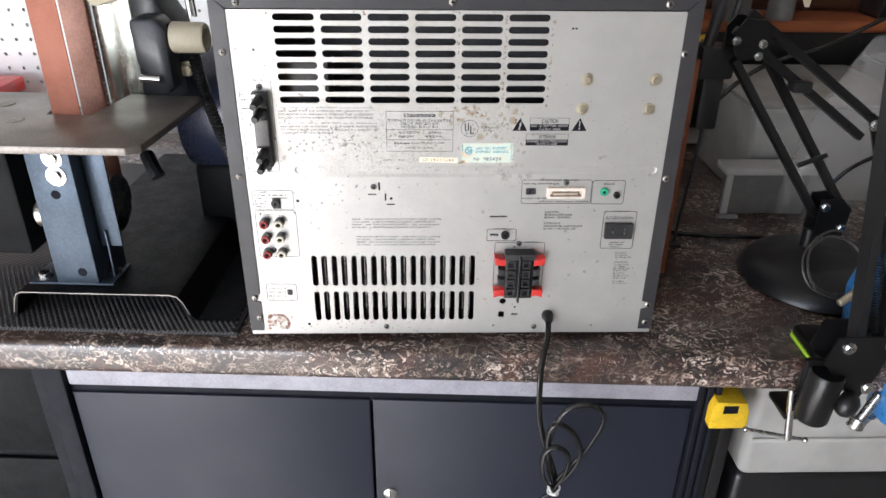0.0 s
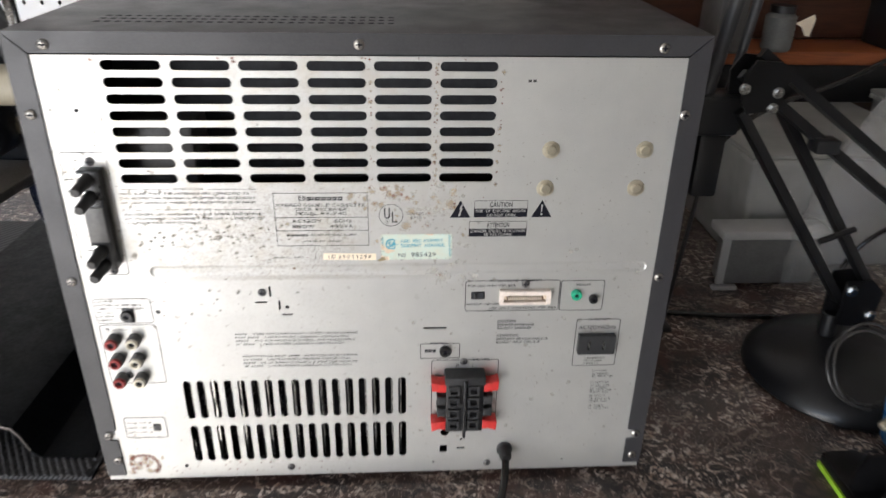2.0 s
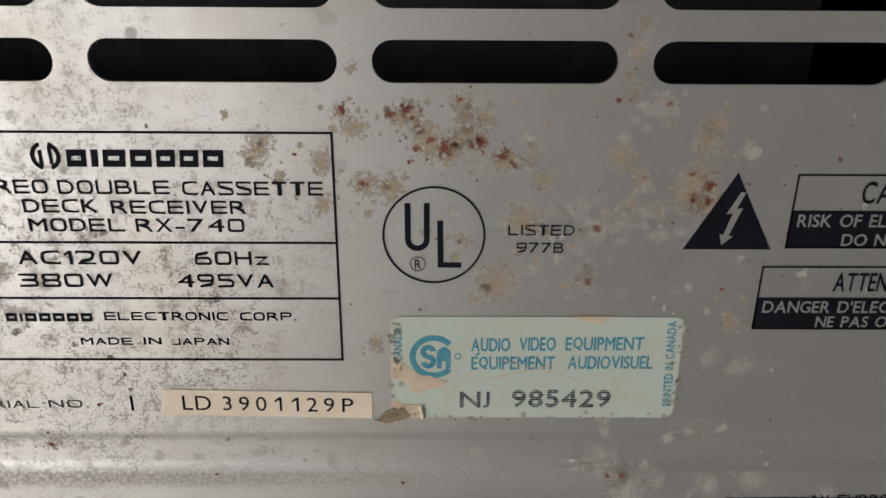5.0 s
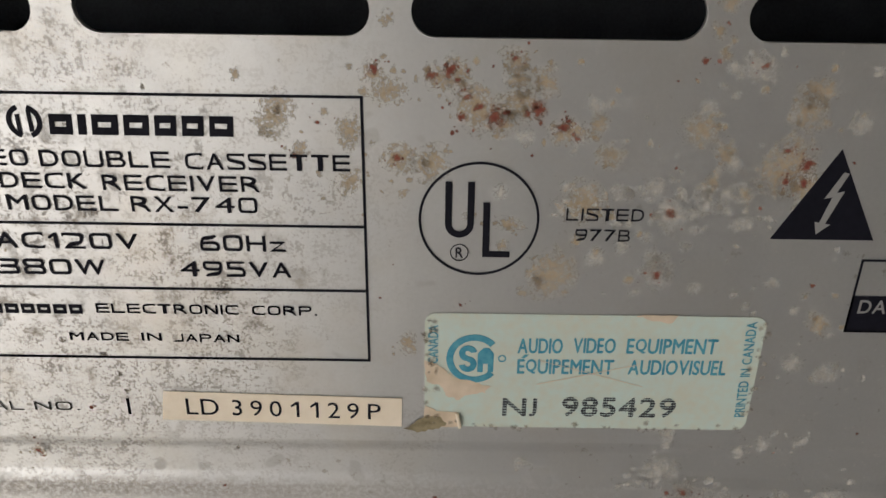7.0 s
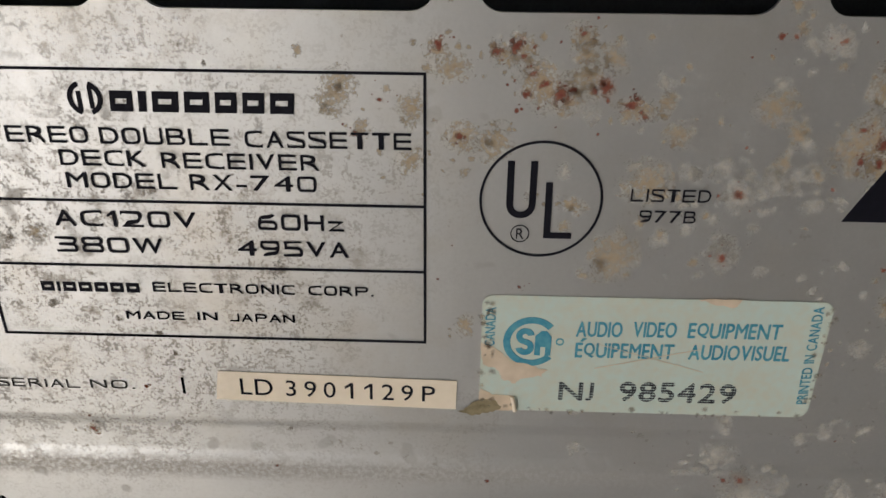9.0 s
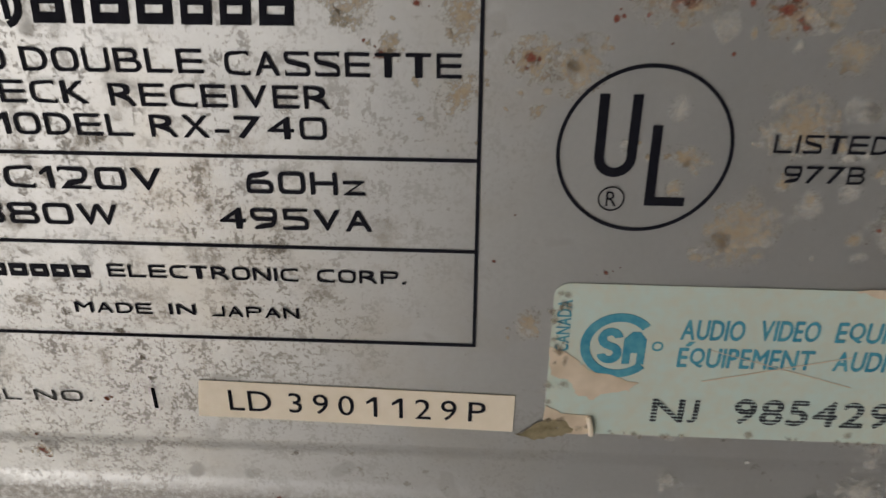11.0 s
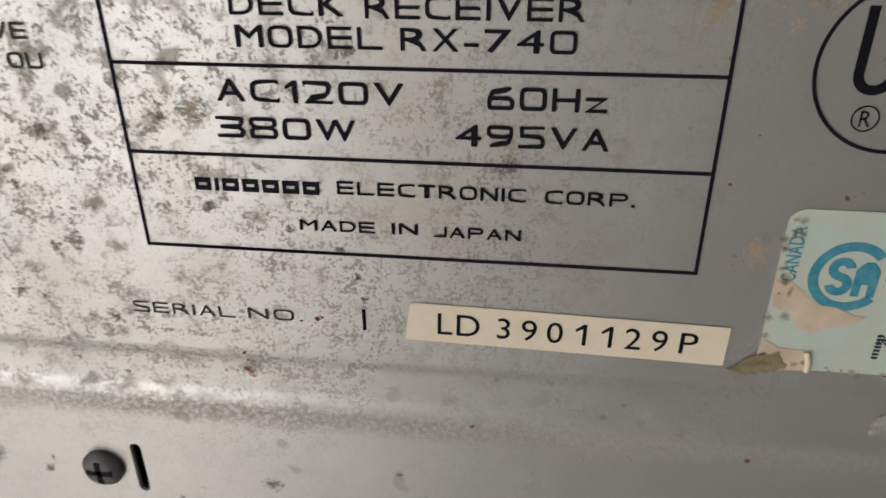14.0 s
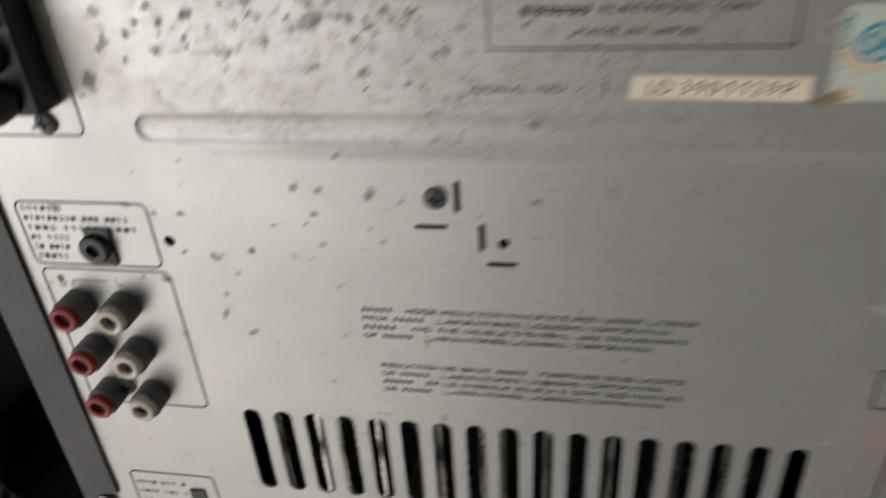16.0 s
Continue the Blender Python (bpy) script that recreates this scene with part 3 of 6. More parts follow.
def steel_cabinet():
    c = thing("steel_cabinet", BENCH @ pose(-0.09, 0.3, 0), "slate-blue two-door steel cabinet under the worktop", "cabinet")
    part("body", box(-0.462, 0.068, 0.06, 0.282, 0.62, 0.845), FRAME_PAINT, c, m=BENCH)
    part("top_lip", box(-0.440, 0.044, 0.799, 0.280, 0.068, 0.851, 0.002), LIP, c, "pale grey folded steel lip", m=BENCH)
    part("top_rail", box(-0.444, 0.050, 0.780, 0.280, 0.0675, 0.7985, 0.001), FRAME_PAINT, c, m=BENCH)
    for u0, u1, lock in ((-0.440, -0.0925, False), (-0.0895, 0.277, True)):
        d = part("door", box(u0, 0.046, 0.10, u1, 0.066, 0.787, 0.002), CABINET, c, m=BENCH)
        if lock:
            part("lock", turn([(0, 0.0035), (0.006, 0.0035), (0.0085, 0.0025), (0.0095, 0), (0, 0)], 24, m=aim((-0.072, 0.046, 0.641), (-0.072, 0.0, 0.641))), STEEL, d, "round steel cylinder lock", m=BENCH)
            part("keyhole", box(-0.0725, 0.0421, 0.637, -0.0715, 0.0425, 0.645), INK, d, m=BENCH)
    for u0, u1 in ((-0.4645, -0.443), (0.279, 0.286), (0.288, 0.2955), (0.2975, 0.304)):
        part("upright", box(u0, 0.040, 0.0, u1, 0.067, 0.850, 0.0015), FRAME_PAINT, c, m=BENCH)
    part("upright", box(-0.485, 0.05, 0.0, -0.466, 0.10, 0.850, 0.002), FRAME_PAINT, c, m=BENCH)


steel_cabinet()

# ---- the receiver ----
PZ = 0.890
receiver = thing("stereo_receiver", pose(0.0025, 0, PZ), "charcoal stereo receiver with a rust-spotted zinc rear panel", "receiver")
X0, X1, Z0, Z1 = -0.2065, 0.2115, 0.8985, 1.2390


def shell():
    # folded cover: top and two cheeks with a flange round the rear panel
    t = 0.0014
    bm = box(X0, -0.001, Z1 - t, X1, 0.335, Z1, 0.0004)
    box(X0, -0.001, 0.9035, X0 + t, 0.335, Z1 - t, bm=bm)
    box(X1 - t, -0.001, 0.9035, X1, 0.335, Z1 - t, bm=bm)
    part("cover", bm, BLACK_METAL, receiver)
    f = 0.0135
    for loop in ([(X0, Z1), (X1, Z1), (X1 - f - 0.0005, Z1 - f + 0.001), (X0 + f + 0.0005, Z1 - f + 0.001)],
                 [(X0, 0.9035), (X0, Z1 - 0.0004), (X0 + f, Z1 - f), (X0 + f, 0.9475), (X0 + 0.0065, 0.946), (X0 + 0.0065, 0.939), (X0 + f, 0.9375), (X0 + f, 0.9035)],
                 [(X1, 0.9035), (X1, Z1 - 0.0004), (X1 - f, Z1 - f), (X1 - f, 0.9375), (X1 - 0.0065, 0.936), (X1 - 0.0065, 0.929), (X1 - f, 0.9275), (X1 - f, 0.9035)]):
        part("flange", sheet([loop], 0.0012, 0.0014), BLACK_METAL, receiver)
    slots = bmesh.new()
    for i in range(30):
        for j in range(3):
            x, y = -0.165 + i * 0.0062, 0.030 + j * 0.011
            box(x, y, Z1 + 0.00005, x + 0.0036, y + 0.004, Z1 + 0.00012, bm=slots)
    part("top_vent", slots, INK, receiver, "fine rows of dark vent slots", kind="stuff")
    part("floor_pan", box(X0 + 0.003, 0.004, Z0, X1 - 0.003, 0.33, Z0 + 0.002), BLACK_METAL, receiver)
    part("front_fascia", box(X0 - 0.002, 0.335, Z0, X1 + 0.002, 0.36, Z1, 0.003), BLACK_PLASTIC, receiver)
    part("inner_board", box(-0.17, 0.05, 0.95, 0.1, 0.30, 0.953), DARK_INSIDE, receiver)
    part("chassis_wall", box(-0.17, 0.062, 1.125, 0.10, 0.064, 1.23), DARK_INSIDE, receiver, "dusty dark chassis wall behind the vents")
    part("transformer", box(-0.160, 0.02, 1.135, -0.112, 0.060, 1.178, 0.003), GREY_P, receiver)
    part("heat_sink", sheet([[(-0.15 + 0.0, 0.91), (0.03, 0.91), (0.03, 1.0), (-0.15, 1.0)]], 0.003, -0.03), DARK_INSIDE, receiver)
    fins = bmesh.new()
    for k in range(26):
        box(-0.148 + k * 0.0067, 0.012, 0.908, -0.1468 + k * 0.0067, 0.029, 1.0, bm=fins)
    part("heat_sink_finning", fins, STEEL, receiver, "upright bright heat sink fins", kind="stuff")
    for x in (-0.17, 0.17):
        for y in (0.04, 0.29):
            part("foot", rod((x, y, PZ), (x, y, Z0), 0.016), BLACK_PLASTIC, receiver)


shell()

RIB = (1.0816, -0.1425, 0.1880)
S_X = [-0.1366 + 0.0401 * i for i in range(6)]
S_Z = [1.2195 - 0.01019 * j for j in range(8)]
V_X = [-0.1358 + 0.00982 * i for i in range(17)]


def rear_panel():
    f = 0.0137
    outer = [(X0 + 0.0008, Z0), (X1 - 0.0008, Z0), (X1 - 0.0008, 0.9035), (X1 - f + 0.006, 0.9035), (X1 - f + 0.006, Z1 - f), (X0 + f - 0.006, Z1 - f), (X0 + f - 0.006, 0.9035), (X0 + 0.0008, 0.9035)]
    loops = [outer]
    loops += [stadium(x, z, 0.0352, 0.0060) for x in S_X for z in S_Z]
    loops += [stadium(x, z, 0.0058, 0.0348) for x in V_X for z in (0.9735, 0.9322)]
    loops += [stadium(-0.0689, 1.0649, 0.0016, 0.0086), stadium(-0.0756, 1.0566, 0.0082, 0.0014), stadium(-0.0632, 1.0539, 0.0016, 0.0078), stadium(-0.0584, 1.0464, 0.0076, 0.0014)]
    loops += [stadium(0.0452, 1.0333, 0.0170, 0.0018), disc(-0.0579, 1.0524, 0.0014), disc(-0.1465, 1.0500, 0.0016), disc(-0.1728, 1.1920, 0.0013), disc(0.0540, 0.9372, 0.0034), disc(0.0668, 0.9300, 0.0011)]
    loops += [round_rect(0.0502, 0.9178, 0.0560, 0.9246, 0.0003), stadium(0.0668, 0.9214, 0.0068, 0.0018), disc(0.1487, 0.9070, 0.0010), disc(0.0455, 0.9075, 0.0010), disc(-0.1462, 0.9102, 0.0016)]
    loops += [stadium((RIB[1] + RIB[2]) / 2, RIB[0], RIB[2] - RIB[1] + 0.0088, 0.0088, 8)]
    loops += [round_rect(0.0704, 1.0565, 0.0800, 1.0630, 0.0003)]
    return part("rear_panel", sheet(loops, 0.001), ZINC, receiver, "grey zinc-plated panel, mottled, with rust spots", smooth=0)


panel = rear_panel()


def bead():
    # long pressed groove across the panel, rounded at its ends
    bm = bmesh.new()
    zc, x0, x1 = RIB
    sec = [(-0.0044, 0.0), (-0.0039, 0.00006), (-0.0032, 0.0003), (-0.0025, 0.00055), (-0.0019, 0.00062), (0.0019, 0.00062), (0.0025, 0.00055), (0.0032, 0.0003), (0.0039, 0.00006), (0.0044, 0.0)]
    ends = [(0.0044 * math.cos(math.pi * k / 16), math.sin(math.pi * k / 16)) for k in range(9)]
    line = [(x0 - c, max(0.01, s)) for c, s in ends] + [(x0 + (x1 - x0) * k / 12, 1.0) for k in range(1, 12)] + [(x1 + c, max(0.01, s)) for c, s in reversed(ends)]
    rows = [[bm.verts.new((x, o * min(1.0, 1.15 * s), zc + d * s)) for d, o in sec] for x, s in line]
    for a, b in zip(rows, rows[1:]):
        for k in range(len(sec) - 1):
            bm.faces.new((a[k], a[k + 1], b[k + 1], b[k]))
    part("pressed_groove", bm, ZINC, receiver, smooth=60)


bead()


def screw(name, x, z, r, mt, out=0.0, slot=True):
    bm = turn([(0, 0.0016), (0.45 * r, 0.0016), (0.8 * r, 0.0013), (r, 0.0007), (r, 0), (0, 0)], 20, m=aim((x, -out, z), (x, -out - 1, z)))
    ob = part(name, bm, mt, receiver)
    if slot:
        c = box(x - 0.62 * r, -out - 0.00166, z - 0.14 * r, x + 0.62 * r, -out - 0.0014, z + 0.14 * r)
        box(x - 0.14 * r, -out - 0.00166, z - 0.62 * r, x + 0.14 * r, -out - 0.0014, z + 0.62 * r, bm=c)
        part("cross_recess", c, INK, ob)


for x, z in ((-0.1830, 1.2315), (-0.002, 1.2325), (0.1815, 1.2315), (-0.1990, 1.1900), (0.2010, 1.1900), (-0.1985, 1.0755), (0.2020, 1.0735), (-0.1960, 0.9190), (0.2045, 0.9115), (-0.1985, 0.9430), (0.2045, 0.9330)):
    screw("screw", x, z, 0.0032, SCREW_STEEL, 0.0014)
for x, z in ((0.1180, 1.1668), (0.1790, 1.1668), (0.1163, 1.1405), (0.1767, 1.1403)):
    part("screw", turn([(0, 0.0024), (0.0028, 0.0024), (0.0034, 0.0017), (0.0036, 0.0009), (0.0056, 0.0006), (0.0058, 0), (0, 0)], 28, m=aim((x, 0, z), (x, -1, z))), BRASSY, receiver, "pale yellowish flange screw")
for x, z in ((-0.0741, 1.0647), (0.1082, 1.0690), (0.0668, 1.0040), (-0.1712, 1.1598), (-0.1702, 1.0832), (0.0880, 0.9060), (-0.0660, 0.9068), (-0.1745, 0.9975)):
    screw("screw", x, z, 0.0029, GREY_P, 0.0)


# printing on the panel
def say(words, x0, x1, z0, z1, mt=None, bold=0.0, parent=None, out=0.00012, tilt=0.0, wide=True, cell=0.0):
    return part("printed_text", lettering(words, x0, x1, z0, z1, out, bold, tilt, wide, cell), mt or INK, parent or panel, smooth=0)


def line_box(x0, z0, x1, z1, w=0.0003, r=0.0, mt=None):
    """A printed frame line."""
    a = round_rect(x0, z0, x1, z1, r or 0.00005)
    b = round_rect(x0 + w, z0 + w, x1 - w, z1 - w, max(r - w, 0.00003))
    part("printed_frame", sheet([a, b], 0.00008, 0.00012), mt or INK, panel, smooth=0)


def bar(x0, z0, x1, z1, mt=None, out=0.00012, parent=None, name="printed_bar"):
    return part(name, sheet([[(x0, z0), (x1, z0), (x1, z1), (x0, z1)]], 0.00008, out), mt or INK, parent or panel, smooth=0)


def scribble(x0, x1, z, h, words, mt=None):
    """A line of print too small to read: bars of word length."""
    rng = random.Random(int((x0 * 7 + z * 13) * 1e5))
    total, cuts = sum(words) + 0.8 * (len(words) - 1), x0
    k = (x1 - x0) / total
    loops = []
    for w in words:
        letters = max(1, round(w))
        for i in range(letters):
            a = cuts + k * w * (i + 0.12) / letters
            b = cuts + k * w * (i + 0.82) / letters
            lo, hi = z - h / 2, z + h / 2
            if rng.random() < 0.4:
                loops.append([(a, lo), (b, lo), (b, hi), (a, hi)])
            elif rng.random() < 0.5:
                loops += [[(a, hi - h * 0.28), (b, hi - h * 0.28), (b, hi), (a, hi)], [(a, lo), (b, lo), (b, lo + h * 0.28), (a, lo + h * 0.28)]]
            else:
                m_ = (a + b) / 2
                loops += [[(m_ - 0.16 * (b - a), lo), (m_ + 0.16 * (b - a), lo), (m_ + 0.16 * (b - a), hi), (m_ - 0.16 * (b - a), hi)], [(a, hi - h * 0.3), (m_ - 0.2 * (b - a), hi - h * 0.3), (m_ - 0.2 * (b - a), hi), (a, hi)]]
        cuts += k * (w + 0.8)
    part("printed_bar", sheet(loops, 0.00008, 0.00012), mt or WORN_INK, panel, smooth=0, kind="stuff")


# rating plate
line_box(-0.0607, 1.0999, 0.0002, 1.1381, 0.00036)
bar(-0.0604, 1.1205, -0.0001, 1.12086)
bar(-0.0604, 1.1110, -0.0001, 1.11136)


def name_blocks(x0, x1, z0, z1, widths, slant=0.0):
    """A maker's name as plain blocks, slotted where they are wide."""
    k, at, h = (x1 - x0) / (sum(widths) + 0.26 * (len(widths) - 1)), x0, z1 - z0
    for i, w in enumerate(widths):
        a, b = at, at + k * w
        loops = [[(a, z0), (b, z0), (b + slant * h, z1), (a + slant * h, z1)]]
        if w > 0.6:
            p, q, m_ = 0.24 * (b - a), 0.13 * h, (z0 + z1) / 2
            loops.append([(a + p, m_ - q), (b - p, m_ - q), (b - p + slant * h / 2, m_ + q), (a + p + slant * h / 2, m_ + q)])
        part("name_block", sheet(loops, 0.00008, 0.00012), INK, panel, smooth=0)
        at = b + 0.26 * k


def arc(cx, cz, r0, r1, a0, a1, n=28):
    ang = [radians(a0 + (a1 - a0) * k / n) for k in range(n + 1)]
    return [(cx + r1 * math.cos(a), cz + r1 * math.sin(a)) for a in ang] + [(cx + r0 * math.cos(a), cz + r0 * math.sin(a)) for a in reversed(ang)]


# maker's emblem and name: plain shapes
part("emblem", sheet([arc(-0.0424, 1.1343, 0.0016, 0.0022, 110, 250), arc(-0.0424, 1.1343, 0.0016, 0.0022, -70, 70)], 0.00008, 0.00012), INK, panel, "round printed emblem", smooth=0)
part("emblem_stroke", sheet([[(-0.0434, 1.1326), (-0.0429, 1.1326), (-0.0429, 1.1352), (-0.0434, 1.1352)], [(-0.0419, 1.1330), (-0.0414, 1.1330), (-0.0414, 1.1358), (-0.0419, 1.1358)]], 0.00008, 0.00013), INK, panel, smooth=0)
name_blocks(-0.0394, -0.0163, 1.1327, 1.1353, (1.0, 0.35, 1.15, 1.1, 0.95, 0.95, 1.05), 0.08)
say("STEREO", -0.0591, -0.0430, 1.12855, 1.13065, bold=0.000035)
say("DOUBLE", -0.0414, -0.0248, 1.1285, 1.1306, bold=0.000035)
say("CASSETTE", -0.0228, -0.0017, 1.12838, 1.13048, bold=0.000035)
say("DECK", -0.0472, -0.0360, 1.12555, 1.12760, bold=0.000035)
say("RECEIVER", -0.0339, -0.0136, 1.12540, 1.12745, bold=0.000035)
say("MODEL", -0.0469, -0.0324, 1.12250, 1.12455, bold=0.000035)
say("RX-740", -0.0306, -0.0141, 1.12248, 1.12455, bold=0.000035)
say("AC120V", -0.0497, -0.0305, 1.11705, 1.11925, bold=0.00005)
say("60Hz", -0.0222, -0.0108, 1.11700, 1.11920, bold=0.00005)
say("380W", -0.0502, -0.0356, 1.11318, 1.11535, bold=0.00005)
say("495VA", -0.0253, -0.0103, 1.11316, 1.11533, bold=0.00005)
name_blocks(-0.0537, -0.0399, 1.10705, 1.10850, (1.0, 0.22, 1.0, 1.0, 1.0, 1.0, 1.0))
say("ELECTRONIC", -0.0379, -0.0181, 1.10730, 1.10872, bold=0.000035)
say("CORP.", -0.0161, -0.0071, 1.10730, 1.10870, bold=0.000035)
say("MADE", -0.0424, -0.0341, 1.10286, 1.10408, bold=0.000035)
say("IN", -0.0322, -0.0294, 1.10292, 1.10414, bold=0.000035)
say("JAPAN", -0.0277, -0.0184, 1.10282, 1.10404, bold=0.000035)
say("SERIAL", -0.0642, -0.0515, 1.09072, 1.09218, mt=WORN_INK)
say("NO.", -0.0499, -0.0432, 1.09082, 1.09228, mt=WORN_INK)
bar(-0.0361, 1.0902, -0.0357, 1.0930)
# certification marks: plain shapes
part("ring_mark", sheet([disc(0.0151, 1.1219, 0.0080, 64), disc(0.0151, 1.1219, 0.00766, 64)], 0.00008, 0.00012), INK, panel, smooth=0)
u_ = [(0.0106, 1.1272), (0.0115, 1.1272)]
u_ += [(0.01252 + 0.00102 * math.cos(math.pi + math.pi * k / 10), 1.1213 + 0.00102 * math.sin(math.pi + math.pi * k / 10)) for k in range(11)]
u_ += [(0.01354, 1.1272), (0.01444, 1.1272)]
u_ += [(0.01252 + 0.00192 * math.cos(-math.pi * k / 10), 1.1213 + 0.00192 * math.sin(-math.pi * k / 10)) for k in range(11)]
part("mark_stroke", sheet([u_], 0.00008, 0.00012), INK, panel, smooth=0)
part("mark_stroke", sheet([[(0.0156, 1.1244), (0.0165, 1.1244), (0.0166, 1.11745), (0.0194, 1.11745), (0.0194, 1.1166), (0.0157, 1.1166)]], 0.00008, 0.00012), INK, panel, smooth=0)
part("small_ring", sheet([disc(0.0126, 1.1172, 0.00125), disc(0.0126, 1.1172, 0.00113)], 0.00008, 0.00012), INK, panel, smooth=0)
say("R", 0.0121, 0.0131, 1.11645, 1.11795, wide=False)
say("LISTED", 0.0266, 0.0368, 1.12205, 1.12375, bold=0.00002)
say("977B", 0.0280, 0.0353, 1.11915, 1.12082, bold=0.00002)


def warning_triangle(x, sign):
    part("warning_triangle", sheet([[(x - 0.0072, 1.1198), (x + 0.0066, 1.1198), (x - 0.0003, 1.1322)]], 0.00008, 0.00012), INK, panel, smooth=0)
    if sign:
        bolt = [(x + 0.0006, 1.1292), (x - 0.0012, 1.1256), (x - 0.0002, 1.1258), (x - 0.0012, 1.1222), (x - 0.0018, 1.1224), (x - 0.0013, 1.1206), (x + 0.0003, 1.1220), (x - 0.0004, 1.1221), (x + 0.0012, 1.1266), (x + 0.0002, 1.1264), (x + 0.0013, 1.1290)]
        part("flash", sheet([bolt], 0.00006, 0.0002), ZINC, panel, smooth=0)
    else:
        part("exclamation_mark", sheet([[(x - 0.0008, 1.1290), (x + 0.0002, 1.1290), (x, 1.1238), (x - 0.0006, 1.1238)], disc(x - 0.0003, 1.1220, 0.0007, 12)], 0.00006, 0.0002), ZINC, panel, smooth=0)


warning_triangle(0.0612, True)
warning_triangle(0.1155, False)
for x0, x1, z0, z1, zm, words in ((0.0700, 0.1057, 1.1200, 1.1320, 1.1262, ("CAUTION", "RISK OF ELECTRIC SHOCK", "DO NOT OPEN")), (0.0670, 0.1060, 1.1058, 1.1170, 1.1115, ("ATTENTION", "DANGER D'ELECTROCUTION", "NE PAS OUVRIR"))):
    line_box(x0, z0, x1, z1, 0.0003)
    bar(x0, z0, x1, zm)
    c_ = (x0 + x1) / 2
    say(words[0], c_ - 0.0075, c_ + 0.0075, zm + 0.0012, z1 - 0.0012, bold=0.00006, wide=False)
    say(words[1], x0 + 0.0012, x1 - 0.0010, zm - 0.0026, zm - 0.0006, ZINC, 0.00004, out=0.0002, wide=False)
    say(words[2], c_ - 0.0092, c_ + 0.0098, z0 + 0.0005, z0 + 0.0024, ZINC, 0.00004, out=0.0002, wide=False)

# stuck-on labels
serial = part("serial_label", sheet([[(-0.0304, 1.0944), (-0.0150, 1.0941), (0.0047, 1.0937), (0.0046, 1.0887), (-0.0120, 1.08905), (-0.0311, 1.0894), (-0.0309, 1.0912)]], 0.0001, 0.0002), CREAM_LABEL, receiver, "cream paper serial number label", smooth=0)
say("LD", -0.0273, -0.0225, 1.0904, 1.0932, parent=serial, out=0.00026, wide=False, tilt=-1)
say("3901129", -0.0208, -0.0019, 1.0902, 1.09295, parent=serial, out=0.00026, wide=False, tilt=-1, cell=1.02)
say("P", -0.0004, 0.0015, 1.0900, 1.0927, parent=serial, out=0.00026, wide=False, tilt=-1)
approval = part("approval_label", sheet([round_rect(0.0080, 1.0889, 0.0560, 1.1080, 0.0016, 6)], 0.0001, 0.0002), TEAL_LABEL, receiver, "pale teal approval sticker with a torn corner", smooth=0)
part("label_ring", sheet([arc(0.0151, 1.1007, 0.0030, 0.0040, 42, 318)], 0.00006, 0.00027), TEALINK, approval, smooth=0)
part("label_curl", sheet([arc(0.0142, 1.1016, 0.0004, 0.0013, 10, 270), arc(0.0142, 1.0998, 0.0004, 0.0013, -170, 90)], 0.00006, 0.00027), TEALINK, approval, smooth=0)
part("label_peak", sheet([[(0.0156, 1.0985), (0.0156, 1.1016), (0.0164, 1.1025), (0.0172, 1.1025), (0.0179, 1.1016), (0.0179, 1.0985), (0.0171, 1.0985), (0.0171, 1.0999), (0.0164, 1.0999), (0.0164, 1.0985)]], 0.00006, 0.00027), TEALINK, approval, smooth=0)
part("label_dot", sheet([disc(0.0191, 1.1008, 0.0006, 14), disc(0.0191, 1.1008, 0.0004, 14)], 0.00006, 0.00027), TEALINK, approval, smooth=0)
for words, a, b, z in (("AUDIO", 0.0213, 0.0276, 1.1018), ("VIDEO", 0.0292, 0.0351, 1.10195), ("EQUIPMENT", 0.0368, 0.0496, 1.1020), ("EQUIPEMENT", 0.0214, 0.0352, 1.0984), ("AUDIOVISUEL", 0.0374, 0.0514, 1.0985)):
    say(words, a, b, z, z + 0.00235, TEALINK, 0.00006, approval, 0.00026, 0.3, False)
part("accent", sheet([[(0.0219, 1.1010), (0.0223, 1.1009), (0.0229, 1.1015), (0.0223, 1.1015)]], 0.00006, 0.00027), TEALINK, approval, smooth=0)
say("NJ", 0.0196, 0.0245, 1.0910, 1.0940, DOT_INK, 0.00009, approval, 0.00026, wide=False)
say("985429", 0.0284, 0.0450, 1.0911, 1.0943, DOT_INK, 0.00011, approval, 0.00026, wide=False)
say("CANADA", 0.0092 - 0.0031, 0.0092 + 0.0031, 1.1030 - 0.0007, 1.1030 + 0.0007, TEALINK, 0.00003, approval, 0.00026, 90, False)
say("PRINTED IN CANADA", 0.0543 - 0.0080, 0.0543 + 0.0080, 1.0993 - 0.0007, 1.0993 + 0.0007, TEALINK, 0.00003, approval, 0.00026, 93, False)
rng = random.Random(21)


def ragged(points, amount, cuts=5):
    """The outline again, its sides broken up as torn paper is."""
    out = []
    for (a, b), (c, d) in zip(points, points[1:] + points[:1]):
        out += [(a + (c - a) * k / cuts + rng.uniform(-amount, amount), b + (d - b) * k / cuts + rng.uniform(-amount, amount)) for k in range(cuts)]
    return out


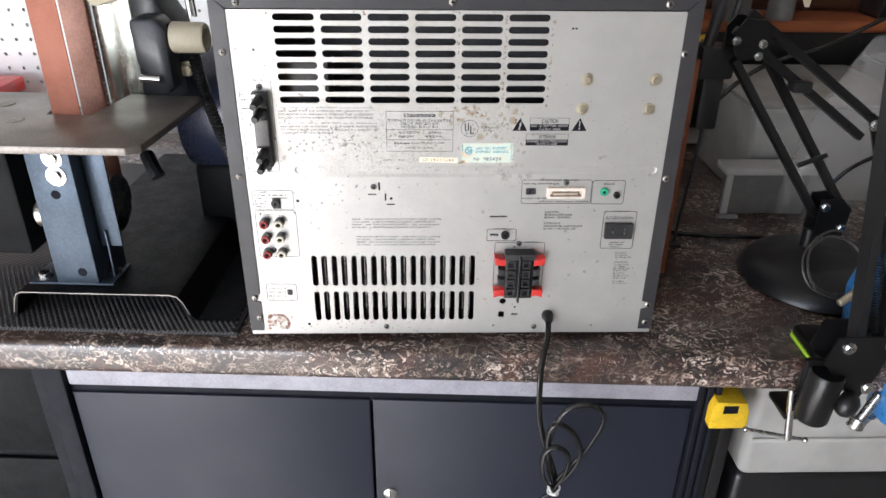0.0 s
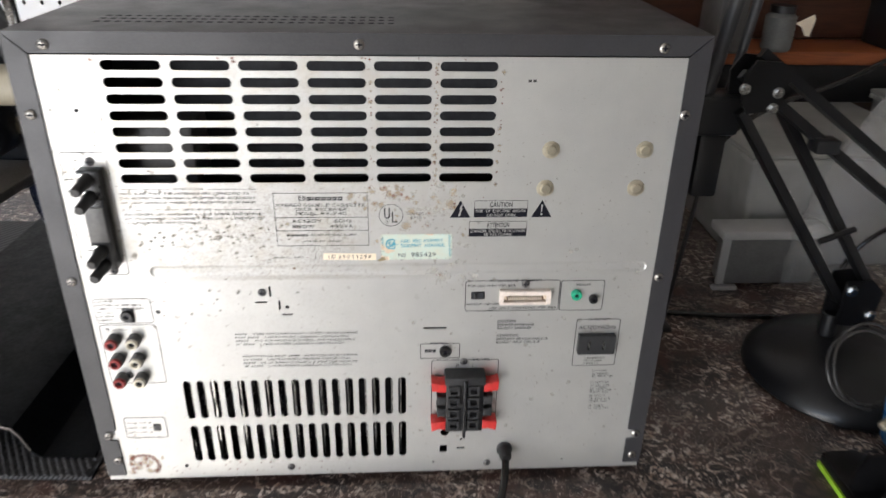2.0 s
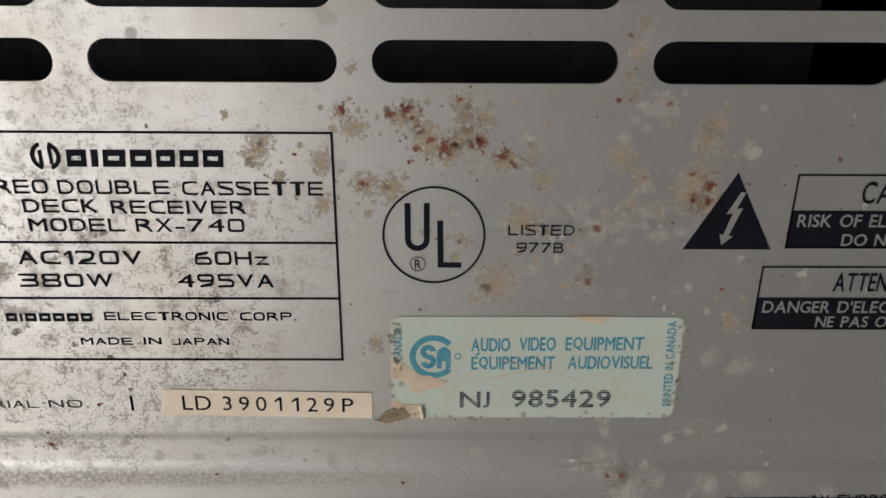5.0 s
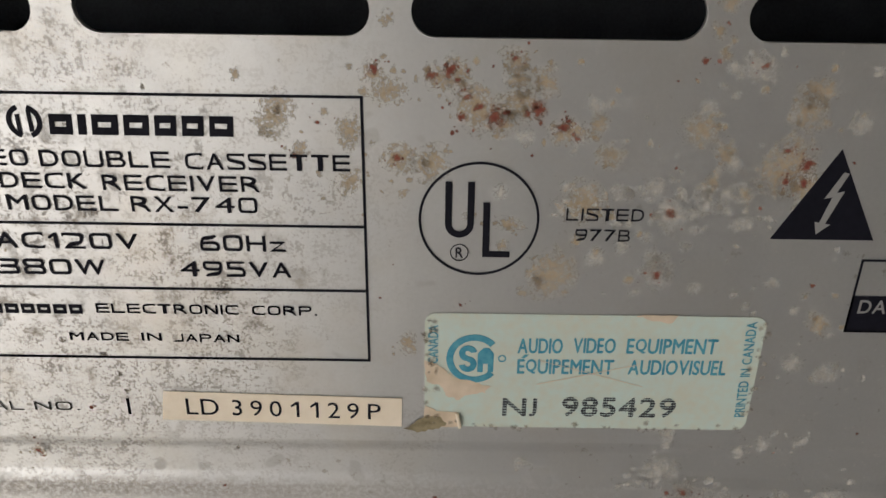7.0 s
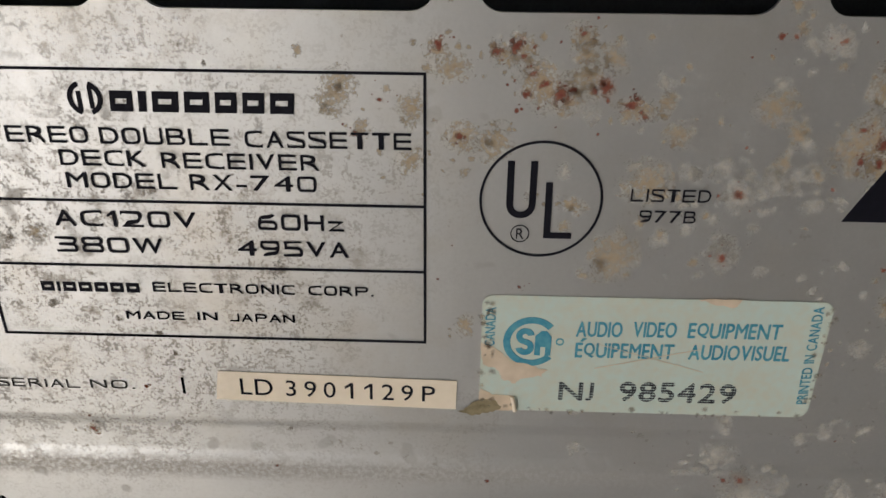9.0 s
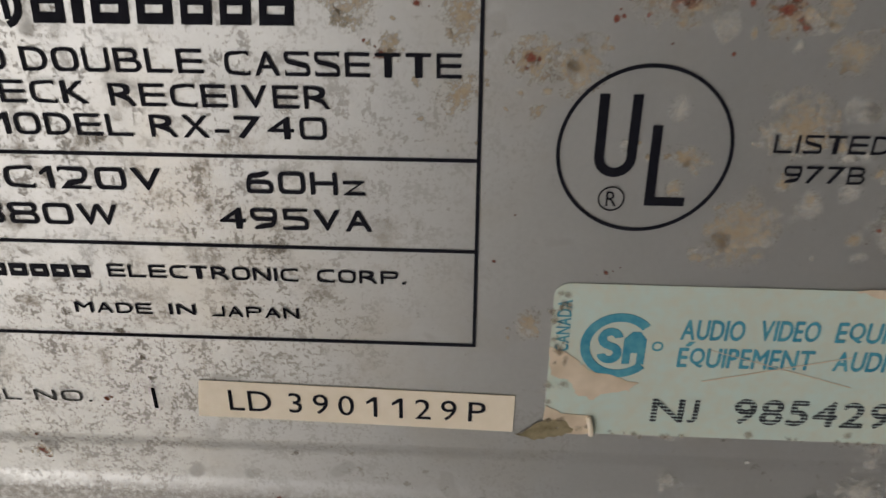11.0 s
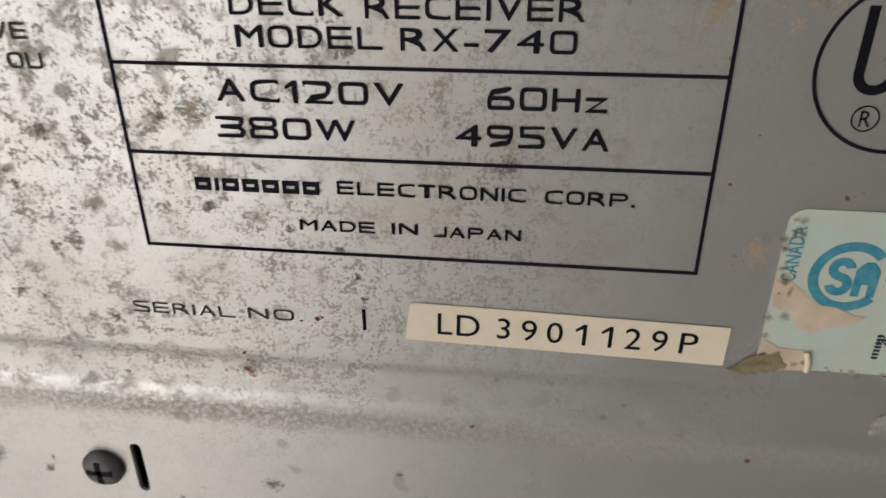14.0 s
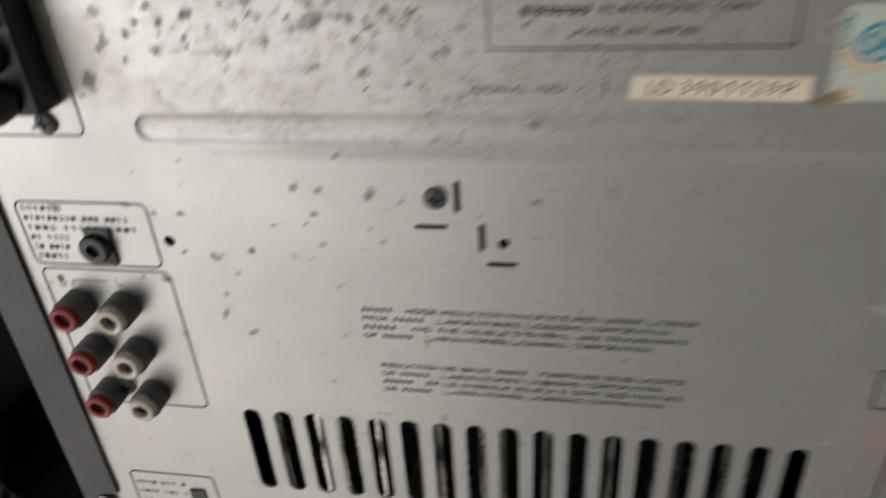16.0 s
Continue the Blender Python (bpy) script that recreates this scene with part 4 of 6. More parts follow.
torn = [(0.0081, 1.1003), (0.0108, 1.0992), (0.0118, 1.0978), (0.0150, 1.0968), (0.0176, 1.0962), (0.0168, 1.0950), (0.0140, 1.0946), (0.0132, 1.0936), (0.0112, 1.0944), (0.0100, 1.0962), (0.0082, 1.0968)]
part("torn_patch", sheet([ragged(torn, 0.00022)], 0.00005, 0.00029), GUM, approval, "bare paper where the print tore off", smooth=0)
part("torn_patch", sheet([ragged([(0.0080, 1.0925), (0.0104, 1.0915), (0.0128, 1.0916), (0.0134, 1.0889), (0.0080, 1.0889)], 0.00015)], 0.00005, 0.00030), GUM, approval, "bare paper at the torn corner", smooth=0)
part("torn_patch", sheet([ragged([(0.0375, 1.1081), (0.0435, 1.1081), (0.0425, 1.1069), (0.0398, 1.1072)], 0.00015)], 0.00005, 0.00029), GUM, approval, smooth=0)
part("curled_flap", tube([(0.0128, -0.0005, 1.0914), (0.0131, -0.0008, 1.0902), (0.0133, -0.0004, 1.0889)], 0.0003, 8), CREAM_LABEL, approval, "curled paper edge at the torn corner")
for a, b in (((0.0243, 1.0966), (0.0390, 1.1002)), ((0.0245, 1.1006), (0.0398, 1.0964))):
    part("crease", sheet([[a, (a[0] + 0.0001, a[1] - 0.0001), (b[0], b[1] - 0.0001), b]], 0.00004, 0.00029), GUM, approval, smooth=0)
part("glue_smear", sheet([ragged([(0.0050, 1.0884), (0.0066, 1.0896), (0.0082, 1.0908), (0.0102, 1.0906), (0.0112, 1.0894), (0.0098, 1.0884), (0.0070, 1.0878)], 0.0002)], 0.00004, 0.00033), GLUE, receiver, "dried brown glue beside the sticker", smooth=0)

# printed boxes and headings round the sockets
line_box(-0.1895, 1.0795, -0.1605, 1.1660, 0.00050, 0.0025, WORN_INK)
line_box(-0.1890, 1.0412, -0.1503, 1.0612, 0.00050, 0.0025)
line_box(-0.1885, 0.9900, -0.1492, 1.0402, 0.00050, 0.0025)
line_box(-0.1862, 0.9392, -0.1555, 0.9588, 0.00050, 0.0022)
line_box(0.0660, 1.0470, 0.1330, 1.0718, 0.00050, 0.0022)
line_box(0.1334, 1.0465, 0.1648, 1.0712, 0.00050, 0.0022)
line_box(0.0347, 1.0070, 0.0637, 1.0202, 0.00050, 0.0012)
line_box(0.0430, 0.9470, 0.0928, 1.0056, 0.00050, 0.0022)
line_box(0.1475, 0.9982, 0.1800, 1.0390, 0.00050, 0.0022)
say("AV SURROUND AMPLIFIER", 0.0830, 0.1195, 1.0708, 1.0724, bold=0.00006)
say("FOR USE WITH VSP-333", 0.0680, 0.1010, 1.0668, 1.0684, bold=0.00006)
say("WITHOUT VSP-333", 0.0672, 0.0905, 1.0520, 1.0534, bold=0.00006)
say("USE ONLY WITH MODEL VSP-333", 0.0835, 0.1310, 1.0486, 1.0500, bold=0.00006)
say("CONTROL", 0.0420, 0.0555, 1.0196, 1.0210, bold=0.00006)
bar(0.0380, 1.0124, 0.0460, 1.0150, name="printed_pill")
say("OUT", 0.0395, 0.0445, 1.0128, 1.0146, ZINC, out=0.0002)
say("AC OUTLET", 0.1560, 0.1720, 1.0382, 1.0396, bold=0.00006)
say("AC120V60Hz", 0.1500, 0.1770, 1.0305, 1.0335, bold=0.00006)
say("CAUTION", 0.0900, 0.1030, 1.0374, 1.0393, bold=0.00006)
say("SPEAKER IMPEDANCE", 0.0900, 0.1165, 1.0344, 1.0361, bold=0.00006)
say("8Ω-16Ω / SPEAKER", 0.0900, 0.1150, 1.0316, 1.0333, bold=0.00006)
say("ATTENTION", 0.0900, 0.1055, 1.0252, 1.0271, bold=0.00006)
say("IMPEDANCE DE HAUT-PARLEUR", 0.0900, 0.1275, 1.0222, 1.0239, bold=0.00006)
say("8Ω-16Ω / HAUT-PARLEUR", 0.0900, 0.1220, 1.0194, 1.0211, bold=0.00006)
say("REMOTE", 0.1445, 0.1545, 1.0668, 1.0682, bold=0.00006)
say("R", 0.0612, 0.0640, 0.9990, 1.0015)
say("L", 0.0732, 0.0752, 0.9990, 1.0015)
say("SPEAKERS", 0.0735, 0.0860, 1.0048, 1.0063, bold=0.00006)
say("R", -0.1840, -0.1818, 1.0348, 1.0376)
say("L", -0.1662, -0.1645, 1.0348, 1.0376)
bar(-0.1795, 1.0360, -0.1690, 1.0363)
say("CAUTION", 0.1635, 0.1745, 0.9925, 0.9943)
say("ATTENTION", 0.1630, 0.1775, 0.9818, 0.9836)
for k, z in enumerate((0.9905, 0.9882, 0.9798, 0.9776, 0.9754, 0.9732, 0.9700, 0.9670, 0.9645, 0.9605, 0.9580)):
    scribble(0.1640, 0.1640 + (0.0125, 0.0165, 0.0145)[k % 3], z, 0.0014, ((2, 7), (2, 4, 3), (6, 4))[k % 3])
for k, z in enumerate((1.0050, 1.0026, 1.0002)):
    scribble(0.1560, 0.1720 - 0.002 * k, z, 0.0012, ((8,), (9,), (6,))[k])
say("DIRECTIONS", -0.1225, -0.1040, 1.1405, 1.1420, mt=WORN_INK)
bar(-0.1560, 1.1410, -0.1250, 1.1412)
bar(-0.1015, 1.1408, -0.0705, 1.1410)
say("MAKE SURE THAT THE ANTENNAS ARE CONNECTED TO", -0.1570, -0.0760, 1.1372, 1.1388, mt=WORN_INK, bold=0.00004)
say("THE RESPECTIVE TERMINALS. POSITION THE ACCESSORY", -0.1570, -0.0720, 1.1341, 1.1357, mt=WORN_INK, bold=0.00004)
say("AM LOOP ANTENNA WHERE THE RECEPTION IS OPTIMUM.", -0.1570, -0.0715, 1.1310, 1.1326, mt=WORN_INK, bold=0.00004)
say("DIRECTIONS", -0.1190, -0.1010, 1.1261, 1.1275, mt=WORN_INK)
bar(-0.1540, 1.1267, -0.1220, 1.1269)
bar(-0.0990, 1.1266, -0.0690, 1.1268)
say("RACCORDER LES ANTENNES A LEUR BORNE RESPECTIVE", -0.1560, -0.0690, 1.1228, 1.1244, mt=WORN_INK, bold=0.00004)
say("ET POSITIONNER L'ANTENNE CADRE AM A L'ENDROIT OU", -0.1560, -0.0680, 1.1198, 1.1214, mt=WORN_INK, bold=0.00004)
say("LA RECEPTION EST OPTIMALE.", -0.1550, -0.1080, 1.1169, 1.1184, mt=WORN_INK, bold=0.00004)


def mixed(pieces, x0, x1, z, h):
    """A printed line of words in which None stands for a maker's name, drawn as a bar."""
    units = [6 if p is None else len(p) for p in pieces]
    k, at = (x1 - x0) / (sum(units) + len(units) - 1), x0
    for p, u in zip(pieces, units):
        if p is None:
            for i in range(5):
                bar(at + k * (i + 0.1), z - h / 2, at + k * (i + 0.6), z + h / 2, name="name_block", mt=WORN_INK)
        else:
            say(p, at, at + k * u, z - h / 2, z + h / 2, WORN_INK, 0.00004)
        at += k * (u + 1)


LICENCE = (((None, "NOISE REDUCTION MANUFACTURED UNDER LICENSE"), 0.0), (("FROM", None, "LABORATORIES LICENSING CORPORATION."), 0.006), ((None, "AND THE DOUBLE D SYMBOL ARE TRADEMARKS"), 0.002), (("OF", None, "LABORATORIES LICENSING CORPORATION."), 0.010))
LICENCE_FR = ((("REDUCTION DE BRUIT", None, "FABRIQUEE SOUS LICENCE"), 0.001), (("DE", None, "LABORATORIES LICENSING CORPORATION."), 0.006), ((None, "ET LE SYMBOLE DOUBLE D SONT DES MARQUES"), 0.001), (("DE", None, "LABORATORIES LICENSING CORPORATION."), 0.005))
for k in range(4):
    mixed(LICENCE[k][0], -0.0962, -0.0100 - LICENCE[k][1], 1.0308 - 0.0029 * k, 0.0015)
    mixed(LICENCE_FR[k][0], -0.0925, -0.0100 - LICENCE_FR[k][1], 1.0118 - 0.0029 * k, 0.0015)
for k, z in enumerate((1.0590, 1.0560, 1.0530, 1.0500, 1.0470, 1.0440)):
    scribble(-0.1875, -0.1875 + (0.012, 0.031, 0.033, 0.012, 0.011, 0.010)[k], z, 0.0014, ((6,), (9, 3, 4), (4, 5, 4), (2, 4), (2, 4), (5,))[k])
for k, z in enumerate((0.9535, 0.9490, 0.9445)):
    scribble(-0.1845, -0.1665, z, 0.0014, (4, 3, 1))
for z in (1.148, 1.140, 1.125, 1.108, 1.098):
    scribble(-0.1885, -0.1815, z, 0.0013, (3,), WORN_INK)
scribble(0.1000, 0.1060, 1.2110, 0.0016, (2,), WORN_INK)


# sockets
def jack(x, z, colour, y=0.0):
    a = part("phono_jack", turn([(0, 0), (0.0047, 0), (0.0047, 0.0066), (0.0042, 0.0070), (0, 0.0070)], 24, m=aim((x, 0, z), (x, -1, z))), GREY_P, receiver, "grey phono socket with a coloured ring")
    part("ring", turn([(0.0040, 0.0070), (0.0040, 0.0092), (0.0035, 0.0096), (0.0026, 0.0096), (0.0022, 0.0092), (0.0022, 0.0074), (0, 0.0074)], 24, m=aim((x, 0, z), (x, -1, z))), colour, a)
    part("bore", turn([(0, 0.0078), (0.0019, 0.0078), (0.0019, 0.0075)], 16, m=aim((x, 0, z), (x, -1, z))), INK, a)


for z in (1.0285, 1.0125, 0.9958):
    jack(-0.1795, z, JACK_RED)
    jack(-0.1655, z, CREAM)


def socket(x, z, r, colour, label):
    a = part("mini_socket", turn([(0, 0), (r, 0), (r, 0.003), (r * 0.9, 0.0036), (r * 0.45, 0.0036), (r * 0.4, 0.002), (0, 0.002)], 24, m=aim((x, 0, z), (x, -1, z))), colour, receiver, label)
    part("bore", turn([(0, 0.0022), (r * 0.38, 0.0022), (r * 0.38, 0.002)], 16, m=aim((x, 0, z), (x, -1, z))), INK, a)


socket(-0.1675, 1.0480, 0.0042, BLACK_PLASTIC, "black round socket")
part("socket_shade", box(-0.1705, -0.0012, 1.0425, -0.1628, -0.0002, 1.0535, 0.0004), BLACK_PLASTIC, receiver)
socket(0.1448, 1.0600, 0.0038, GREEN_P, "green round mini socket")
socket(0.1572, 1.0565, 0.0032, BLACK_PLASTIC, "black round mini socket")
socket(0.0528, 1.0140, 0.0042, BLACK_PLASTIC, "black round socket")
part("slide_switch", box(0.0712, -0.0004, 1.0572, 0.0792, 0.002, 1.0622), DARK_INSIDE, receiver)
part("switch_knob", box(0.0725, -0.0022, 1.0578, 0.0748, 0.0, 1.0616, 0.0002), BLACK_PLASTIC, receiver)
part("slide_switch", box(-0.1652, -0.0008, 0.9462, -0.1600, 0.002, 0.9520), BLACK_PLASTIC, receiver)


def connector():
    c = part("ribbon_connector", sheet([round_rect(0.0900, 1.0542, 0.1262, 1.0646, 0.001), round_rect(0.0930, 1.0558, 0.1232, 1.0618, 0.0004)], 0.0045, 0.0046), CONNECTOR_P, receiver, "cream multi-pin connector socket", smooth=0)
    part("tongue", box(0.0962, -0.0030, 1.0572, 0.1200, 0.0, 1.0592, 0.0003), CONNECTOR_P, c)
    for k in range(18):
        x = 0.0968 + k * 0.00131
        part("pin", box(x, -0.0034, 1.0574, x + 0.0006, -0.0006, 1.0605, 0.0001, 1), BRASSY, c)
    for x in (0.0932, 0.1212):
        part("guide", box(x, -0.0040, 1.0585, x + 0.0018, -0.0004, 1.0615, 0.0002), GUM, c)
    part("well", box(0.0930, -0.0006, 1.0558, 0.1232, -0.0002, 1.0618), CONNECTOR_WELL, c, "brownish inside of the socket")


connector()


def outlet():
    o = part("mains_outlet", sheet([round_rect(0.1497, 1.0112, 0.1768, 1.0270, 0.0008), round_rect(0.1566, 1.0150, 0.1588, 1.0228, 0.0002), round_rect(0.1674, 1.0150, 0.1696, 1.0228, 0.0002)], 0.005, 0.0048), OUTLET_P, receiver, "dark two-slot mains outlet", smooth=0)
    part("recess", box(0.1560, -0.0002, 1.014, 0.1700, 0.001, 1.0235), INK, o)
    for x in (0.1579, 0.1687):
        part("contact", box(x, -0.0036, 1.0155, x + 0.0007, -0.0004, 1.0224, 0.0001, 1), STEEL, o)


outlet()


def antenna_block():
    b = part("antenna_block", box(-0.1775, -0.009, 1.0880, -0.1640, 0.0, 1.1565, 0.0006), BLACK_PLASTIC, receiver, "black antenna terminal strip with press-in posts")
    part("plate", box(-0.1768, -0.0102, 1.1085, -0.1650, -0.009, 1.1325, 0.0004), GREY_P, b)
    for z in (1.1515, 1.1400, 1.1025, 1.0925):
        part("terminal_post", turn([(0, 0.0), (0.0042, 0.0), (0.0042, 0.006), (0.0034, 0.0085), (0.0034, 0.016), (0.0028, 0.0175), (0, 0.0175)], 20, m=aim((-0.1712, -0.008, z), (-0.1735, -0.03, z - 0.004))), BLACK_PLASTIC, b)
        part("contact", box(-0.1762, -0.0110, z + 0.001, -0.1720, -0.0096, z + 0.0042, 0.0003), STEEL, b)


antenna_block()


def speaker_block():
    b = part("terminal_block", box(0.0535, -0.012, 0.9480, 0.0812, 0.0, 0.9965, 0.0008), BLACK_PLASTIC, receiver, "black spring speaker terminals with red levers")
    part("hood", box(0.0525, -0.0138, 0.9915, 0.0822, -0.0, 0.9985, 0.0012), OUTLET_P, b)
    part("spine", box(0.0662, -0.016, 0.945, 0.0684, -0.010, 0.9960, 0.0006), BLACK_PLASTIC, b)
    for k in range(4):
        for x in (0.0592, 0.0738):
            z = 0.9555 + k * 0.0106
            part("wire_port", sheet([round_rect(x - 0.0042, z - 0.0042, x + 0.0042, z + 0.0042, 0.0004), round_rect(x - 0.0026, z - 0.0026, x + 0.0026, z + 0.0026, 0.0003)], 0.003, 0.0145), OUTLET_P, b, smooth=0)
    for z, mt in ((0.9890, RED_P), (0.9772, OUTLET_P), (0.9662, OUTLET_P), (0.9545, RED_P)):
        for x, s in ((0.0535, -1), (0.0812, 1)):
            w, up_ = (1.0, 1 if z > 0.97 else -1) if mt is RED_P else (0.62, 0.4)
            prof = [(x, z - 0.0040), (x + s * 0.0045 * w, z - 0.0034), (x + s * 0.0104 * w, z - 0.0042 + 0.0014 * up_), (x + s * 0.0110 * w, z + 0.0040 + 0.0014 * up_), (x + s * 0.0045 * w, z + 0.0032), (x, z + 0.0040)]
            part("lever", prism(prof, 0.002, 0.0125, m=FACE, bevel=0.0005), mt, b)


speaker_block()


def mains_cord():
    g = part("strain_relief", turn([(0, 0), (0.0062, 0), (0.0062, 0.003), (0.0050, 0.0045), (0.0045, 0.011), (0.0034, 0.0125), (0, 0.0125)], 24, m=aim((0.1012, 0, 0.9205), (0.1012, -1, 0.905))), BLACK_PLASTIC, receiver)
    twin = [(0.0034 * math.cos(a) + s * 0.0016, 0.0020 * math.sin(a)) for s, a in [(1, radians(-90 + 30 * k)) for k in range(7)] + [(-1, radians(90 + 30 * k)) for k in range(7)]]
    twin = [(x * 0.62, y * 0.9) for x, y in twin]
    path = [(0.1012, -0.010, 0.9185), (0.0985, -0.026, 0.911), (0.0915, -0.046, 0.893), (0.089, -0.058, 0.869), (0.092, -0.059, 0.828), (0.103, -0.058, 0.786), (0.114, -0.056, 0.750), (0.1165, -0.052, 0.720), (0.118, -0.05, 0.690)]
    part("mains_cord", tube(path, 0.002, section=twin), CORD, receiver, "thin black twin flex hanging in bundled loops")
    loops = [[(0.1150, -0.055, 0.7350), (0.1070, -0.060, 0.7650), (0.1030, -0.062, 0.8050), (0.1150, -0.064, 0.8450), (0.1410, -0.064, 0.8530), (0.1570, -0.062, 0.8350), (0.1470, -0.060, 0.7970), (0.1250, -0.058, 0.7600), (0.1130, -0.056, 0.7370)],
             [(0.1130, -0.058, 0.7370), (0.1030, -0.064, 0.7750), (0.1000, -0.066, 0.8150), (0.1090, -0.066, 0.8310), (0.1270, -0.066, 0.8170), (0.1370, -0.064, 0.7850), (0.1250, -0.060, 0.7500), (0.1110, -0.058, 0.7350)],
             [(0.1120, -0.060, 0.7350), (0.0990, -0.068, 0.7600), (0.0970, -0.068, 0.7900), (0.1090, -0.068, 0.8020), (0.1240, -0.066, 0.7870), (0.1230, -0.064, 0.7600), (0.1110, -0.060, 0.7310), (0.0950, -0.056, 0.7100)]]
    for lp in loops:
        part("cord_loop", tube(lp, 0.002, section=twin), CORD, receiver)
    part("twist_tie", tube([(0.1055, -0.066, 0.7450), (0.1110, -0.069, 0.7360), (0.1190, -0.064, 0.7390), (0.1150, -0.05, 0.7370), (0.1070, -0.060, 0.7300), (0.1140, -0.070, 0.7350), (0.1185, -0.062, 0.7290)], 0.0011), TWIST, receiver, "white twist tie round the bundled cord")


mains_cord()


# blots of rust, grime and pale deposit on the panel
def clear(x, z, r):
    """Whether a blot lies on bare sheet, clear of all slots."""
    if any(abs(z - c) < 0.0030 + r for c in S_Z) and any(abs(x - c) < 0.0176 + r for c in S_X):
        return False
    return not (-0.140 - r < x < 0.0225 + r and (0.956 - r < z < 0.991 + r or 0.9148 - r < z < 0.9496 + r))


def blots(name, spots, mt, label, seed=1, out=0.00006):
    spots = [p for p in spots if clear(*p)]
    rng = random.Random(seed)
    bm = bmesh.new()
    fade = bm.verts.layers.float.new("fade")
    for x, z, r in spots:
        n, sq, tilt = 12, rng.uniform(0.6, 1.0), rng.uniform(0, math.pi)
        rings = []
        mid = bm.verts.new((x, -out, z))
        mid[fade] = 0.0
        for f in (0.35, 0.7, 1.0):
            ring = []
            for k in range(n):
                a = 2 * math.pi * k / n
                rr = r * f * rng.uniform(0.8, 1.2)
                p, q = rr * math.cos(a), rr * sq * math.sin(a)
                v = bm.verts.new((x + p * math.cos(tilt) - q * math.sin(tilt), -out, z + p * math.sin(tilt) + q * math.cos(tilt)))
                v[fade] = f
                ring.append(v)
            rings.append(ring)
        for k in range(n):
            bm.faces.new((mid, rings[0][(k + 1) % n], rings[0][k]))
            for a, b in zip(rings, rings[1:]):
                bm.faces.new((a[k], a[(k + 1) % n], b[(k + 1) % n], b[k]))
    return part(name, bm, mt, panel, label, smooth=0, kind="stuff")


# places in millimetres, heights above 1 m: dark rust cores, tan crusts, pale crusts
RUST_AT = [(1.6, 141.4, 0.9), (8.8, 140.8, 0.9), (11.1, 141.4, 1.4), (11.8, 140.2, 0.6), (18.8, 142.9, 0.8), (13.2, 138.2, 0.8), (14.7, 136.9, 0.9), (16.7, 135.5, 1.4), (17.9, 136.2, 0.7), (12.4, 135.6, 0.9), (22.0, 136.8, 1.5), (20.8, 136.2, 0.6), (25.3, 134.4, 1.4), (25.9, 135.4, 0.7), (-5.6, 134.7, 0.6), (-8.9, 130.4, 0.7), (40.2, 123.2, 1.1), (39.6, 114.3, 0.9), (13.0, 109.2, 0.5), (54.0, 131.9, 0.7), (56.9, 130.1, 1.2), (54.6, 127.8, 0.8), (56.9, 127.6, 0.9), (45.9, 76.7, 0.7), (48.3, 76.8, 1.0), (-23.1, 77.1, 0.5), (41.8, 142.9, 0.6), (4.4, 130.2, 0.8), (-50.9, 83.1, 0.9), (-41.5, 91.4, 0.6), (27.2, 133.0, 0.6), (49.3, 142.4, 0.6)]
TAN_AT = [(1.6, 140.9, 1.9), (9.5, 140.3, 2.3), (11.8, 140.7, 2.7), (18.8, 142.7, 1.9), (14.4, 136.7, 3.9), (17.6, 135.3, 2.8), (19.6, 140.4, 2.2), (22.5, 140.1, 2.3), (25.7, 134.0, 2.7), (29.7, 134.8, 1.9), (31.6, 130.9, 1.9), (42.8, 134.6, 2.7), (46.3, 131.4, 1.9), (54.2, 129.7, 4.5), (28.8, 124.5, 3.6), (25.0, 114.0, 4.1), (19.2, 121.3, 2.0), (55.7, 137.1, 2.8), (56.5, 139.5, 2.7), (3.3, 138.6, 2.7), (4.7, 130.2, 2.5), (8.7, 129.5, 2.7), (-11.0, 135.7, 3.8), (-1.8, 127.1, 2.2), (-1.6, 133.7, 2.5), (63.2, 107.0, 2.2), (-52.7, 116.0, 1.7), (-50.9, 83.1, 1.4), (5.6, 103.0, 2.0), (56.9, 127.2, 3.1), (19.8, 137.4, 3.1), (-8.1, 131.1, 1.6)]
PALE_AT = [(40.2, 123.2, 3.0), (39.7, 114.5, 2.7), (48.7, 142.2, 2.7), (59.2, 86.1, 1.9), (64.9, 86.8, 1.6), (44.4, 80.9, 3.1), (48.3, 76.8, 3.1), (54.5, 75.1, 2.3), (44.6, 87.8, 1.4), (22.7, 82.2, 1.2), (37.8, 126.9, 1.6), (44.6, 124.8, 2.0), (60.9, 100.6, 1.6), (49.9, 121.8, 1.7), (66.0, 98.8, 2.2), (33.6, 126.1, 1.9), (10.1, 140.7, 1.6), (49.4, 74.3, 4.7), (64.2, 74.8, 3.1), (71.8, 75.6, 3.1)]


def placed(spots, grow=1.0):
    return [(0.001 * x, 1.0 + 0.001 * z, 0.001 * r * grow) for x, z, r in spots]


rng = random.Random(11)
crust = placed(TAN_AT, 1.15)
crust += [(x + rng.gauss(0, 1.3) * r, z + rng.gauss(0, 1.0) * r, r * rng.uniform(0.15, 0.35)) for x, z, r in placed(TAN_AT) for _ in range(4)]
crust += [(rng.choice(S_X[3:] + S_X[4:5] * 2) + 0.0188 + rng.uniform(0, 0.0025), rng.choice(S_Z) + rng.uniform(-0.006, 0.006), rng.uniform(0.0008, 0.0020)) for _ in range(50)]
blots("tan_crust", crust, TAN, "tan crusts round the rust spots", 12, 0.00005)
more = [(x + rng.gauss(0, 1.6) * r, z + rng.gauss(0, 1.3) * r, r * rng.uniform(0.15, 0.4)) for x, z, r in placed(RUST_AT) for _ in range(4)]
